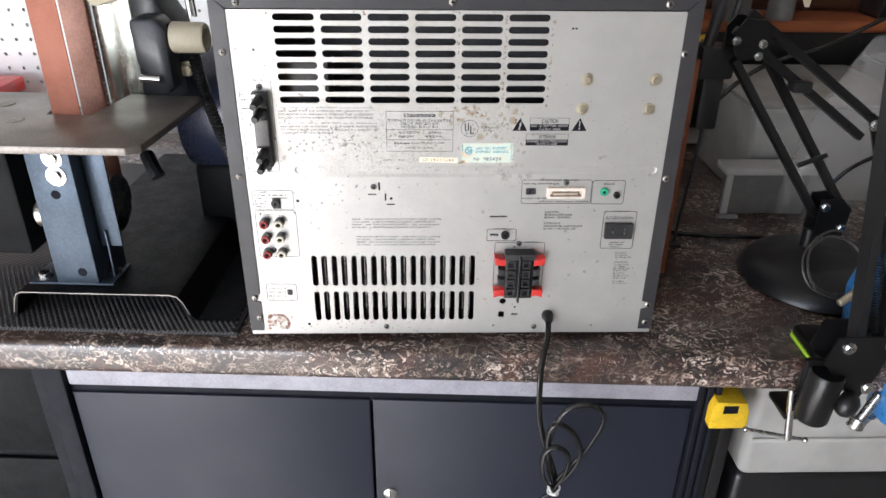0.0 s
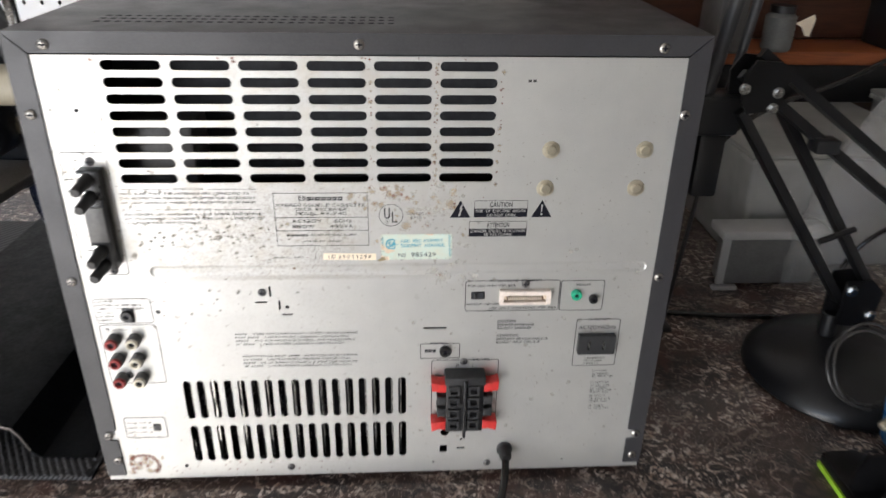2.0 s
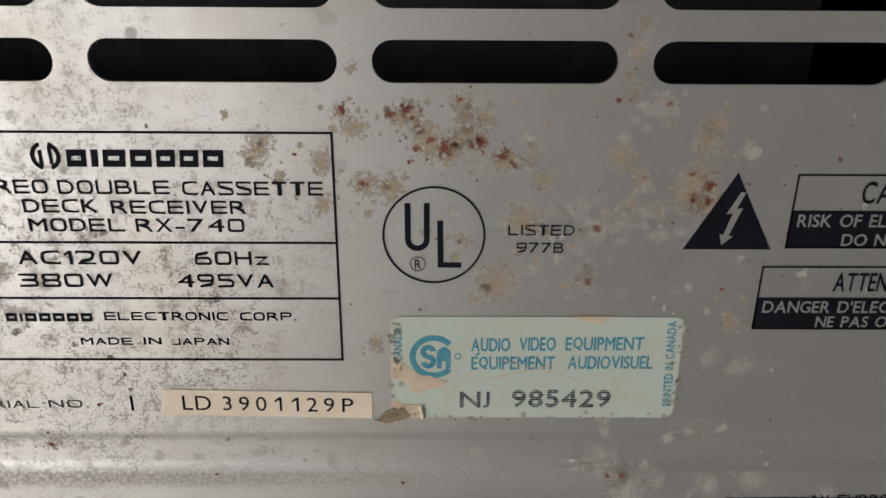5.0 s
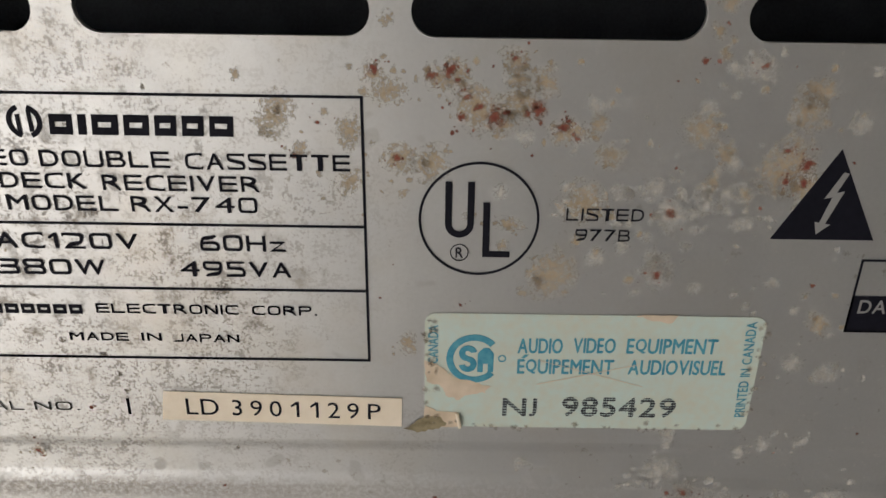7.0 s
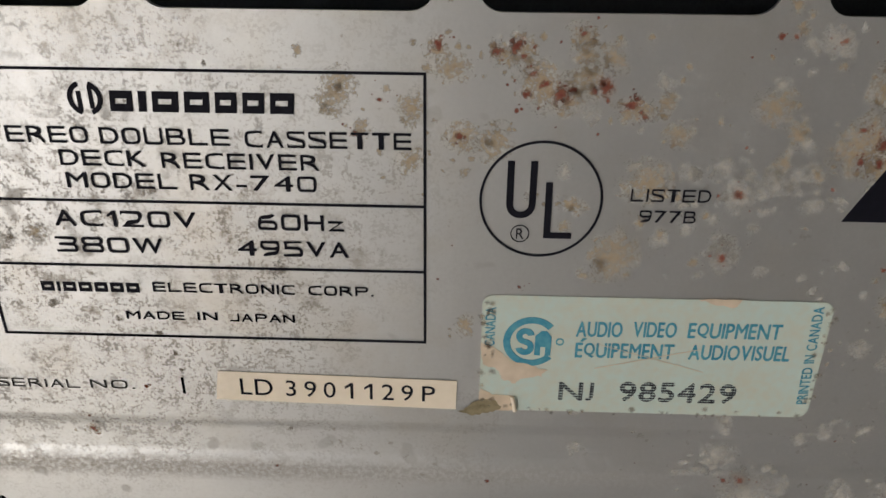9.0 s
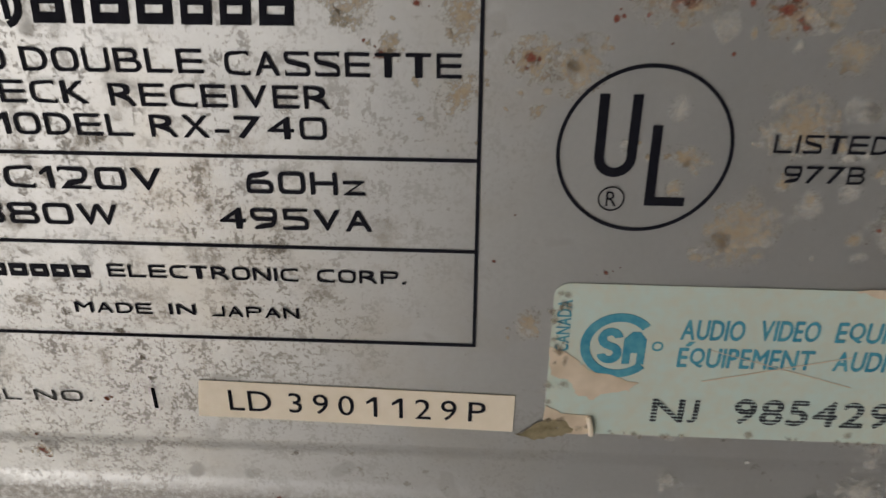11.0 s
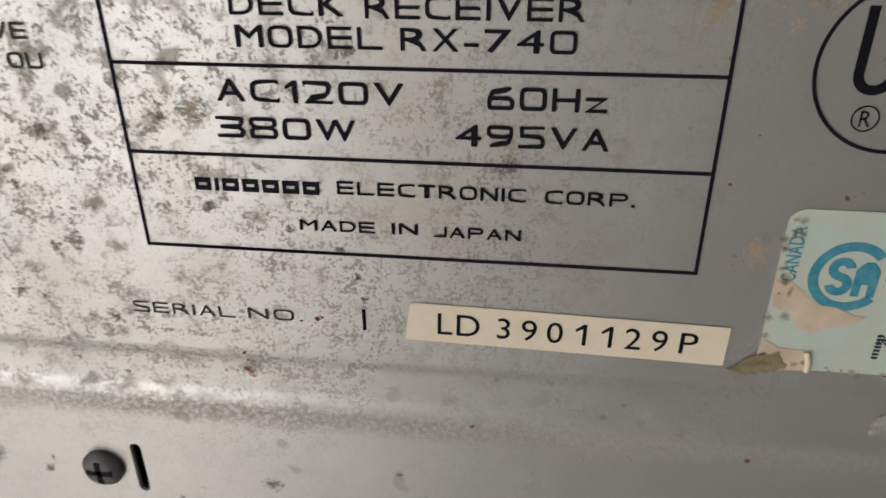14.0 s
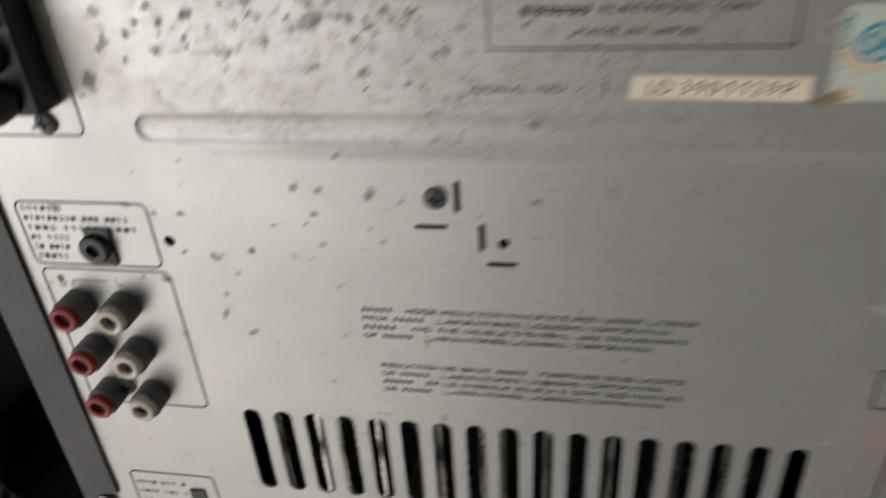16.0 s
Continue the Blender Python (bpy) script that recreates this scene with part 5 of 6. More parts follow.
more += [(rng.choice(S_X[3:] + S_X[4:5] * 2) + 0.0188 + rng.uniform(0, 0.0025), rng.choice(S_Z) + rng.uniform(-0.006, 0.006), rng.uniform(0.0005, 0.0011)) for _ in range(50)]
more += [(rng.uniform(-0.165, 0.08), rng.uniform(1.2215, 1.2245), rng.uniform(0.0006, 0.0016)) for _ in range(40)]
more += [(rng.uniform(-0.19, -0.175), rng.uniform(0.905, 0.922), rng.uniform(0.0012, 0.003)) for _ in range(12)]
more += [(rng.uniform(-0.16, -0.02), rng.uniform(0.902, 0.914), rng.uniform(0.0006, 0.0014)) for _ in range(30)]
more += [(rng.uniform(0.0, 0.19), rng.uniform(1.07, 1.15), rng.uniform(0.0002, 0.0006)) for _ in range(60)]
blots("rust_spotting", placed(RUST_AT, 1.1) + more, RUST, "brown rust spots", 2, 0.00007)
ring_stain = [(-0.178 + 0.011 * math.cos(a), 0.912 + 0.010 * math.sin(a), 0.0028) for a in [math.pi * k / 14 for k in range(-3, 12)]]
blots("corner_crust", [(-0.1795 + rng.gauss(0, 0.006), 0.9125 + rng.gauss(0, 0.005), rng.uniform(0.002, 0.0045)) for _ in range(16)], TAN, "tan crust at the bottom corner", 7, 0.00005)
blots("rust_ring", ring_stain, RUST, "ring-shaped rust stain near the bottom corner", 6)
dirt = []
for _ in range(120):
    x = -0.19 + 0.17 * rng.random() ** 1.4
    z = rng.choice((rng.uniform(1.09, 1.14), rng.uniform(1.03, 1.20), rng.uniform(0.99, 1.225)))
    dirt.append((x, z, rng.choice((0.0006, 0.0008, 0.0012, 0.0018))))
for cx, cz, n in ((-0.112, 1.113, 22), (-0.135, 1.106, 14), (-0.09, 1.104, 14), (-0.10, 1.065, 8), (-0.075, 1.10, 10), (-0.16, 1.17, 8)):
    dirt += [(rng.gauss(cx, 0.010), rng.gauss(cz, 0.006), rng.uniform(0.0006, 0.0022)) for _ in range(n)]
blots("grime_mottling", dirt, GRIME, "grey grime spots", 3)
pale = [(rng.uniform(0.02, 0.19), rng.uniform(0.93, 1.15), rng.choice((0.0006, 0.0009, 0.0015, 0.0024))) for _ in range(90)]
pale += placed(PALE_AT, 1.1)
pale += [(x + rng.gauss(0, 1.2) * r, z + rng.gauss(0, 1.0) * r, r * rng.uniform(0.15, 0.4)) for x, z, r in placed(PALE_AT) for _ in range(6)]
pale += [(rng.uniform(0.03, 0.195), rng.uniform(0.92, 1.17), rng.choice((0.0003, 0.0004, 0.0006, 0.0009))) for _ in range(260)]
pale += [(rng.gauss(0.045, 0.02), rng.gauss(1.125, 0.012), rng.uniform(0.0004, 0.0018)) for _ in range(60)]
blots("chalky_deposit", pale, PALE, "pale chalky deposit spots", 4, 0.00004)
edge_dirt = [(0.0086 + rng.uniform(-0.001, 0.0012), rng.uniform(1.0895, 1.1070), rng.uniform(0.0005, 0.0013)) for _ in range(22)]
edge_dirt += [(rng.uniform(0.009, 0.056), 1.0894 + rng.uniform(-0.0008, 0.0006), rng.uniform(0.0004, 0.0010)) for _ in range(26)]
edge_dirt += [(0.0560 + rng.uniform(-0.0012, 0.0010), rng.uniform(1.0900, 1.1070), rng.uniform(0.0004, 0.0011)) for _ in range(18)]
blots("label_staining", [(x, z, 0.75 * r) for x, z, r in edge_dirt], LABEL_DIRT, "brown dirt along the sticker's edges", 9, 0.00034)


# ---- belt sander on its rubber mat ----
def mat():
    m = thing("rubber_mat", BENCH @ pose(-0.4, 0.25, 0.89), "black ribbed rubber mat under the belt sander", "mat")
    part("sheet", box(-0.66, 0.020, 0.8902, -0.226, 0.50, 0.8935, 0.0006), RUBBER, m, m=BENCH)
    ribs = bmesh.new()
    for k in range(150):
        # slanting ridges along the mat
        u = -0.655 + k * 0.0062
        s = max(0.0, (u + 0.0028 + 0.230) / 0.085)
        t = min(1.0, (u + 0.655) / 0.085)
        if t - s < 0.06:
            continue
        clip = [(u - 0.085 * f + d, 0.021 + 0.129 * f) for f, d in ((s, 0.0), (s, 0.0028), (t, 0.0028), (t, 0.0))]
        lo = [ribs.verts.new((a, b, 0.8934)) for a, b in clip]
        hi = [ribs.verts.new((a + (0.0004 if i in (0, 3) else -0.0004), b, 0.8948)) for i, (a, b) in enumerate(clip)]
        ribs.faces.new(hi)
        for i in range(4):
            j = (i + 1) % 4
            ribs.faces.new((lo[i], lo[j], hi[j], hi[i]))
    part("ribs", ribs, RIB_RUBBER, m, kind="stuff", m=BENCH)
    edge = bmesh.new()
    for k in range(110):
        u = -0.655 + k * 0.0039
        prism([(u, 0.8905), (u + 0.0016, 0.8905), (u + 0.0050, 0.8945), (u + 0.0034, 0.8945)], 0, 0.0008, edge, Matrix.Translation((0, 0.0202, 0)) @ FACE)
    part("edge_ribs", edge, RIB_RUBBER, m, kind="stuff", m=BENCH)


mat()


def folded(profile, v0, v1, t, bm=None):
    """Folded sheet metal: an open (u, z) profile with thickness t, run from v0 to v1."""
    own = bmesh.new()
    pts = [Vector(p) for p in profile]
    inner = []
    for i, p in enumerate(pts):
        d = (pts[min(i + 1, len(pts) - 1)] - pts[max(i - 1, 0)]).normalized()
        inner.append(p + Vector((d.y, -d.x)) * t)
    loop = [(p.x, p.y) for p in pts] + [(p.x, p.y) for p in reversed(inner)]
    n = len(pts)
    for v in (v0, v1):
        row = [own.verts.new((a, v, b)) for a, b in loop]
        for i in range(n - 1):
            own.faces.new((row[i], row[i + 1], row[2 * n - 2 - i], row[2 * n - 1 - i]))
    own.verts.ensure_lookup_table()
    for i in range(2 * n):
        j = (i + 1) % (2 * n)
        own.faces.new((own.verts[i], own.verts[j], own.verts[2 * n + j], own.verts[2 * n + i]))
    return join(bm, own)


def nut(p, q, r, h, washer=0.0, bm=None):
    bm = turn([(0, 0), (r, 0), (r, h * 0.9), (r * 0.9, h), (0, h)], 6, bm, aim(p, q))
    if washer:
        turn([(0, -0.0006), (washer, -0.0006), (washer, 0.0009), (0, 0.0009)], 24, bm, aim(p, q))
    return bm


def sander():
    s = thing("belt_sander", BENCH @ pose(-0.38, 0.2, 0.894), "benchtop belt sander with a grey table and brown belt", "sander")
    base = [(-0.482, 0.8945), (-0.474, 0.8965), (-0.469, 0.916), (-0.466, 0.9235), (-0.460, 0.9265), (-0.300, 0.9265), (-0.292, 0.9245), (-0.287, 0.918), (-0.280, 0.900), (-0.274, 0.8955), (-0.232, 0.8955)]
    part("base_plate", folded(base, 0.040, 0.46, 0.0022), SANDER_BLACK, s, "black folded steel base", m=BENCH)
    part("base_edge", folded([(-0.474, 0.9005), (-0.469, 0.918), (-0.466, 0.9240), (-0.460, 0.9268), (-0.300, 0.9268), (-0.292, 0.9248), (-0.287, 0.918), (-0.281, 0.903)], 0.0385, 0.0399, 0.0006), SCREW_STEEL, s, "worn bright front edge", m=BENCH)
    # upright channel with bolts
    tilt = BENCH
    up = box(-0.426, 0.054, 0.930, -0.381, 0.0565, 1.1030, 0.0006)
    box(-0.426, 0.0565, 0.930, -0.4235, 0.095, 1.1030, bm=up)
    box(-0.3835, 0.0565, 0.930, -0.381, 0.095, 1.1030, bm=up)
    box(-0.458, 0.054, 0.9275, -0.366, 0.10, 0.9300, 0.0005, bm=up)
    post = part("upright_channel", up, BRACKET, s, "blue-grey plated steel channel", m=tilt)
    for u, z in ((-0.4035, 1.034), (-0.396, 0.944)):
        part("hole", turn([(0, 0.0006), (0.0048, 0.0006), (0.0048, 0), (0, 0)], 20, m=aim((u, 0.054, z), (u, 0.0, z))), INK, post, m=tilt)
    for u, z in ((-0.398, 1.0546), (-0.398, 1.0735)):
        part("bolt", nut((u, 0.0535, z), (u, 0.0, z), 0.0062, 0.004, 0.0102), STEEL, post, "bright bolt and washer", m=tilt)
    for u, v in ((-0.446, 0.066), (-0.374, 0.082)):
        part("bolt", nut((u, v, 0.930), (u, v, 1.0), 0.0065, 0.006, 0.008), STEEL, s, m=BENCH)
    part("side_bracket", box(-0.380, 0.074, 0.966, -0.357, 0.077, 1.100, 0.0006), BRACKET, s, "blue-grey plated steel plate", m=BENCH)
    part("side_bracket", box(-0.372, 0.070, 0.930, -0.370, 0.10, 0.985, 0.0004), BRACKET, s, m=BENCH)
    # table: plate with a slot at its rear for the belt
    T = 1.112
    outline = [(-0.66, -0.017), (-0.288, -0.017), (-0.277, -0.009), (-0.268, 0.140), (-0.274, 0.146), (-0.352, 0.150), (-0.360, 0.075), (-0.405, 0.075), (-0.413, 0.150), (-0.66, 0.150)]
    table = part("table", prism(outline, T - 0.0078, T, bevel=0.0016), CAST, s, "worn grey machined table", m=BENCH)
    for u, v in ((-0.425, 0.055), (-0.462, 0.105)):
        part("table_screw", turn([(0, 0.0006), (0.008, 0.0006), (0.0088, 0.0), (0, 0)], 24, m=aim((u, v, T), (u, v, 2))), CAST_SCREW, table, m=BENCH)
    part("table_lever", tube([(-0.470, 0.030, 1.098), (-0.462, 0.012, 1.092), (-0.440, 0.004, 1.090), (-0.428, 0.014, 1.099)], 0.0045, 10), SCREW_STEEL, s, "bent grey steel locking lever", m=BENCH)
    part("lever_arm", box(-0.480, 0.004, 1.066, -0.472, 0.014, 1.102, 0.002), SCREW_STEEL, s, m=BENCH)
    part("side_knob", turn([(0, 0), (0.012, 0), (0.0145, 0.003), (0.0145, 0.010), (0.010, 0.014), (0, 0.014)], 24, m=aim((-0.4265, 0.075, 1.004), (-0.6, 0.075, 1.004))), SCREW_STEEL, s, "round grey knob beside the channel", m=BENCH)
    part("lock_knob", tube([(-0.300, 0.05, 1.080), (-0.290, 0.035, 1.074), (-0.284, 0.030, 1.066)], 0.007), SANDER_BLACK, s, m=BENCH)
    # belt: a loop over two rollers
    loop = [(0.078, 1.00)] + [(0.078, 1.00 + 0.03 * k) for k in range(1, 15)]
    r, cz, vm = 0.0333, 1.42, 0.1113
    loop += [(vm - r * math.cos(math.pi * k / 12), cz + r * math.sin(math.pi * k / 12)) for k in range(13)]
    loop += [(vm + r, 1.40 - 0.03 * k) for k in range(14)]
    loop += [(vm + r * math.cos(math.pi * k / 12), 1.00 - r * math.sin(math.pi * k / 12)) for k in range(13)]
    bm = bmesh.new()
    a = [bm.verts.new((-0.400 - 0.07 * (v - 0.078), v, z)) for v, z in loop]
    b = [bm.verts.new((-0.372 - 0.07 * (v - 0.078), v, z)) for v, z in loop]
    for k in range(len(loop)):
        j = (k + 1) % len(loop)
        bm.faces.new((a[k], b[k], b[j], a[j]))
    bmesh.ops.recalc_face_normals(bm, faces=bm.faces)
    bmesh.ops.solidify(bm, geom=bm.faces[:], thickness=0.0012)
    part("sanding_belt", bm, BELT, s, "reddish brown sanding belt", m=BENCH, smooth=60)
    for z in (1.42, 1.00):
        part("roller", rod((-0.405, vm, z), (-0.370, vm, z), 0.0318, 40), STEEL, s, m=BENCH)
    part("platen", box(-0.376, 0.152, 1.06, -0.336, 0.156, 1.40, 0.001), PLATEN, s, "polished steel platen", m=BENCH)
    part("platen_edge", box(-0.3795, 0.1475, 1.06, -0.3770, 0.154, 1.40, 0.0006), STEEL, s, m=BENCH)
    part("belt_backing", box(-0.4043, 0.1415, 1.02, -0.3773, 0.1428, 1.400, 0.0004), BACKING, s, "pinkish brown back of the belt", m=BENCH)
    part("upper_housing", box(-0.412, 0.1125, 1.2225, -0.345, 0.1405, 1.34, 0.004), SANDER_BLACK, s, m=BENCH)
    # arm casting, guard, knob
    arm = prism([(-0.340, 1.075), (-0.294, 1.085), (-0.288, 1.120), (-0.294, 1.185), (-0.306, 1.205), (-0.322, 1.27), (-0.334, 1.27), (-0.336, 1.18)], -0.205, -0.150, m=FACE, bevel=0.004)
    part("arm_casting", arm, CASTING, s, m=BENCH)
    boss = prism([(-0.327, 1.196), (-0.298, 1.198), (-0.290, 1.186), (-0.289, 1.128), (-0.299, 1.119), (-0.308, 1.135), (-0.325, 1.150)], -0.150, -0.118, m=FACE, bevel=0.005)
    part("tension_lever", boss, CASTING, s, m=BENCH)
    part("top_guard", prism([(-0.352, 1.238), (-0.341, 1.212), (-0.272, 1.231), (-0.268, 1.241), (-0.280, 1.260), (-0.293, 1.264)], -0.135, -0.078, m=FACE, bevel=0.007), GUARD_P, s, "cream rounded plastic guard", m=BENCH)
    part("tracking_knob", turn([(0, 0), (0.0148, 0), (0.0155, 0.001), (0.0152, 0.032), (0.0140, 0.034), (0.0095, 0.034), (0.0085, 0.024), (0, 0.024)], 32, m=aim((-0.289, 0.135, 1.176), (0, 0.135, 1.176))), GUARD_P, s, "cream cylindrical tracking knob", m=BENCH)
    part("knob_hub", turn([(0, 0), (0.014, 0), (0.014, 0.005), (0.011, 0.0075), (0, 0.0075)], 24, m=aim((-0.297, 0.135, 1.176), (0, 0.135, 1.176))), SANDER_BLACK, s, m=BENCH)
    part("spindle", rod((-0.322, 0.118, 1.138), (-0.300, 0.114, 1.138), 0.004), STEEL, s, m=BENCH)
    part("spindle_nut", nut((-0.286, 0.150, 1.140), (-0.280, 0.10, 1.137), 0.006, 0.006, 0.008), BRASSY, s, m=BENCH)
    # motor behind
    part("motor", turn([(0, 0), (0.060, 0), (0.078, 0.008), (0.082, 0.02), (0.082, 0.13), (0.076, 0.146), (0.05, 0.152), (0, 0.152)], 40, m=aim((-0.340, 0.29, 1.060), (0, 0.29, 1.060))), NAVY, s, m=BENCH)
    part("motor_mount", box(-0.330, 0.235, 0.897, -0.270, 0.36, 1.00, 0.010, 3), SANDER_BLACK, s, m=BENCH)
    part("switch_box", box(-0.60, 0.07, 0.955, -0.455, 0.20, 1.085, 0.004), SANDER_BLACK, s, m=BENCH)


sander()
hose = [(-0.277, 0.150, 1.170), (-0.274, 0.152, 1.130), (-0.268, 0.155, 1.095), (-0.258, 0.16, 1.05), (-0.245, 0.18, 0.99), (-0.234, 0.21, 0.93), (-0.232, 0.24, 0.903)]
solid("corrugated_hose", tube(hose, 0.0062, 14, 24, ribs=0.12), BLACK_PLASTIC, "black corrugated cable hose beside the sander", "hose", BENCH)
rods = thing("coolant_line", BENCH @ pose(-0.28, 0.16, 1.19), "silver flexible line with a black cable above the knob", "hose")
part("silver_line", tube([(-0.268, 0.140, 1.196), (-0.272, 0.145, 1.23), (-0.280, 0.150, 1.32)], 0.0045), STEEL, rods, m=BENCH)
part("black_line", tube([(-0.264, 0.138, 1.196), (-0.267, 0.141, 1.23), (-0.273, 0.146, 1.32)], 0.0018), CORD, rods, m=BENCH)


# ---- wall behind the bench ----
def pegboard():
    p = thing("pegboard", pose(-0.55, 0.715, 1.2), "white perforated pegboard on the wall behind the bench", "pegboard")
    u0, u1, z0, z1 = -1.0, 0.05, 0.93, 1.62
    loops = [[(u0, z0), (u1, z0), (u1, z1), (u0, z1)]]
    loops += [disc(u0 + 0.02 + 0.0254 * i, z0 + 0.02 + 0.0254 * j, 0.0032, 8) for i in range(40) for j in range(15)]
    part("board", sheet(loops, 0.005, 0.0), PEG, p, m=pose(0, 0.70, 0), smooth=0)


pegboard()


def spanner(u, z, size, tilt):
    r = size * 0.11
    right = [(r * math.cos(radians(a)), size * 0.5 + r * math.sin(radians(a))) for a in range(60, -91, -25)]
    out = [(0.45 * r, size * 0.5)] + right + [(0.3 * r, size * 0.4), (0.3 * r, -size * 0.4)]
    out += [(r * 0.8 * math.cos(radians(a)), -size * 0.5 + r * 0.8 * math.sin(radians(a))) for a in range(60, -241, -25)]
    out += [(-0.3 * r, -size * 0.4), (-0.3 * r, size * 0.4)] + [(-x, z_) for x, z_ in reversed(right)] + [(-0.45 * r, size * 0.5)]
    m = Matrix.Translation((u, 0.694, z)) @ FACE @ Matrix.Rotation(radians(tilt), 4, "Z")
    me = prism(out, 0, 0.004, m=m)
    return solid("spanner", me, STEEL, "silver open-ended spanner hung on the pegboard", "spanner", group="spanners on the pegboard")


for k in range(5):
    spanner(-0.375 + 0.035 * k, 1.150 + 0.012 * k, 0.11 - 0.006 * k, 4 - 2 * k)
tray = thing("parts_tray", pose(-0.82, 0.60, 0.89), "red plastic tool box at the back of the bench", "tool box")
part("box", box(-0.90, 0.52, 0.8905, -0.740, 0.66, 0.970, 0.006), RED_P, tray)
part("lid", box(-0.905, 0.515, 0.971, -0.735, 0.665, 0.998, 0.006), RED_P, tray)
part("latch", box(-0.775, 0.508, 0.956, -0.750, 0.5145, 0.98, 0.002), RED_P, tray)


chest = thing("tool_chest", BENCH @ pose(-0.8, 0.3, 0), "black steel tool chest in the shade under the bench", "tool chest")
part("body", box(-1.10, 0.16, 0.02, -0.495, 0.62, 0.80, 0.004), SANDER_BLACK, chest, m=BENCH)
for k in range(4):
    part("drawer", box(-1.09, 0.152, 0.05 + 0.18 * k, -0.50, 0.159, 0.215 + 0.18 * k, 0.002), SANDER_BLACK, chest, m=BENCH)


def hanging_pack(u, z, w, h, mt, label):
    k = thing("blister_pack", pose(u, 0.69, z), label, "package")
    part("card", box(u - w / 2, 0.6935, z - h / 2, u + w / 2, 0.6945, z + h / 2, 0.0003), mt, k)
    part("bubble", box(u - w * 0.4, 0.678, z - h * 0.42, u + w * 0.4, 0.693, z + h * 0.15, 0.005), FILM, k)


hanging_pack(-0.300, 1.235, 0.075, 0.11, TEAL_CARD, "teal card blister pack hung on the pegboard")
hanging_pack(-0.205, 1.215, 0.070, 0.12, WHITE_P, "white card blister pack hung on the pegboard")


# ---- right-hand side of the bench: lamp, arm, vise, boxes ----
def bars(name, p, q, gap, r, mt, parent, side=(1, 0, 0)):
    """Two parallel square tubes between p and q."""
    s = Vector(side).normalized() * gap / 2
    for k in (-1, 1):
        sec = [(-r, -r), (r, -r), (r, r), (-r, r)]
        part(name, tube([Vector(p) + s * k, Vector(q) + s * k], r, steps=0, section=sec), mt, parent)


def swing_lamp():
    L = thing("desk_lamp", pose(0.452, 0.125, 0.890), "black swing-arm desk lamp on a domed round base", "lamp")
    c = Matrix.Translation((0.455, 0.128, 0.890))
    part("base", turn([(0, 0), (0.090, 0), (0.0925, 0.003), (0.0915, 0.008), (0.084, 0.018), (0.066, 0.027), (0.040, 0.032), (0.018, 0.034), (0, 0.0345)], 56, m=c), BLACK_PLASTIC, L, "glossy black domed base")
    part("socket", rod((0.444, 0.150, 0.920), (0.444, 0.150, 0.948), 0.0085, 20, bevel=0.001), BLACK_PLASTIC, L)
    pl = [(-0.016, -0.022), (0.018, -0.026), (0.022, 0.012), (0.008, 0.026), (-0.016, 0.024)]
    for dy in (-0.012, 0.012):
        part("joint_plate", prism(pl, -0.0012, 0.0012, m=Matrix.Translation((0.452, 0.142 + dy, 0.969)) @ FACE), ARM_BLACK, L)
    for x, z in ((0.442, 0.984), (0.467, 0.957)):
        part("bolt", nut((x, 0.128, z), (x, 0.0, z), 0.0045, 0.003, 0.0055), STEEL, L)
    e = Vector((0.311, 0.135, 1.168))
    bars("lower_arm", (0.452, 0.140, 0.975), (0.316, 0.135, 1.160), 0.030, 0.0040, ARM_BLACK, L, (0.9, 0, 0.42))
    part("arm_cross_pin", rod((0.394, 0.124, 1.038), (0.424, 0.124, 1.050), 0.003), ARM_BLACK, L)
    part("tension_spring", tube([(0.412 + 0.0035 * math.cos(k * 0.9) - 0.00035 * k, 0.140 + 0.0035 * math.sin(k * 0.9), 1.010 + 0.00048 * k) for k in range(150)], 0.0008, 5, 0), STEEL, L)
    elb = [(0.72 * a, 0.72 * b) for a, b in [(-0.022, -0.010), (-0.014, -0.026), (0.020, -0.022), (0.030, 0.010), (0.016, 0.032), (-0.012, 0.034), (-0.024, 0.016)]]
    for dy in (-0.013, 0.013):
        part("elbow_plate", prism(elb, -0.0012, 0.0012, m=Matrix.Translation((e.x, e.y + dy, e.z + 0.006)) @ FACE), ARM_BLACK, L)
    for x, z in ((0.296, 1.176), (0.324, 1.173), (0.322, 1.160)):
        part("bolt", nut((x, 0.1205, z), (x, 0.0, z), 0.0035, 0.003, 0.0045), STEEL, L)
    bars("upper_arm", (0.303, 0.132, 1.194), (0.455, 0.112, 1.084), 0.021, 0.0040, ARM_BLACK, L, (0.6, 0, 0.8))
    part("arm_clip", box(0.362, 0.110, 1.124, 0.382, 0.128, 1.136, 0.002), BLACK_PLASTIC, L)
    hp = [(-0.022, 0.020), (0.036, 0.022), (0.034, -0.004), (0.010, -0.030), (-0.006, -0.018)]
    part("head_plate", prism(hp, -0.0012, 0.0012, m=Matrix.Translation((0.464, 0.098, 1.083)) @ FACE), ARM_BLACK, L, "dark grey steel joint plate")
    for x, z in ((0.451, 1.094), (0.468, 1.066), (0.486, 1.090)):
        part("bolt", nut((x, 0.0965, z), (x, 0.0, z), 0.0045, 0.003, 0.0062), STEEL, L)
    part("head_stem", rod((0.500, 0.100, 1.09), (0.560, 0.10, 1.03), 0.006), ARM_BLACK, L)


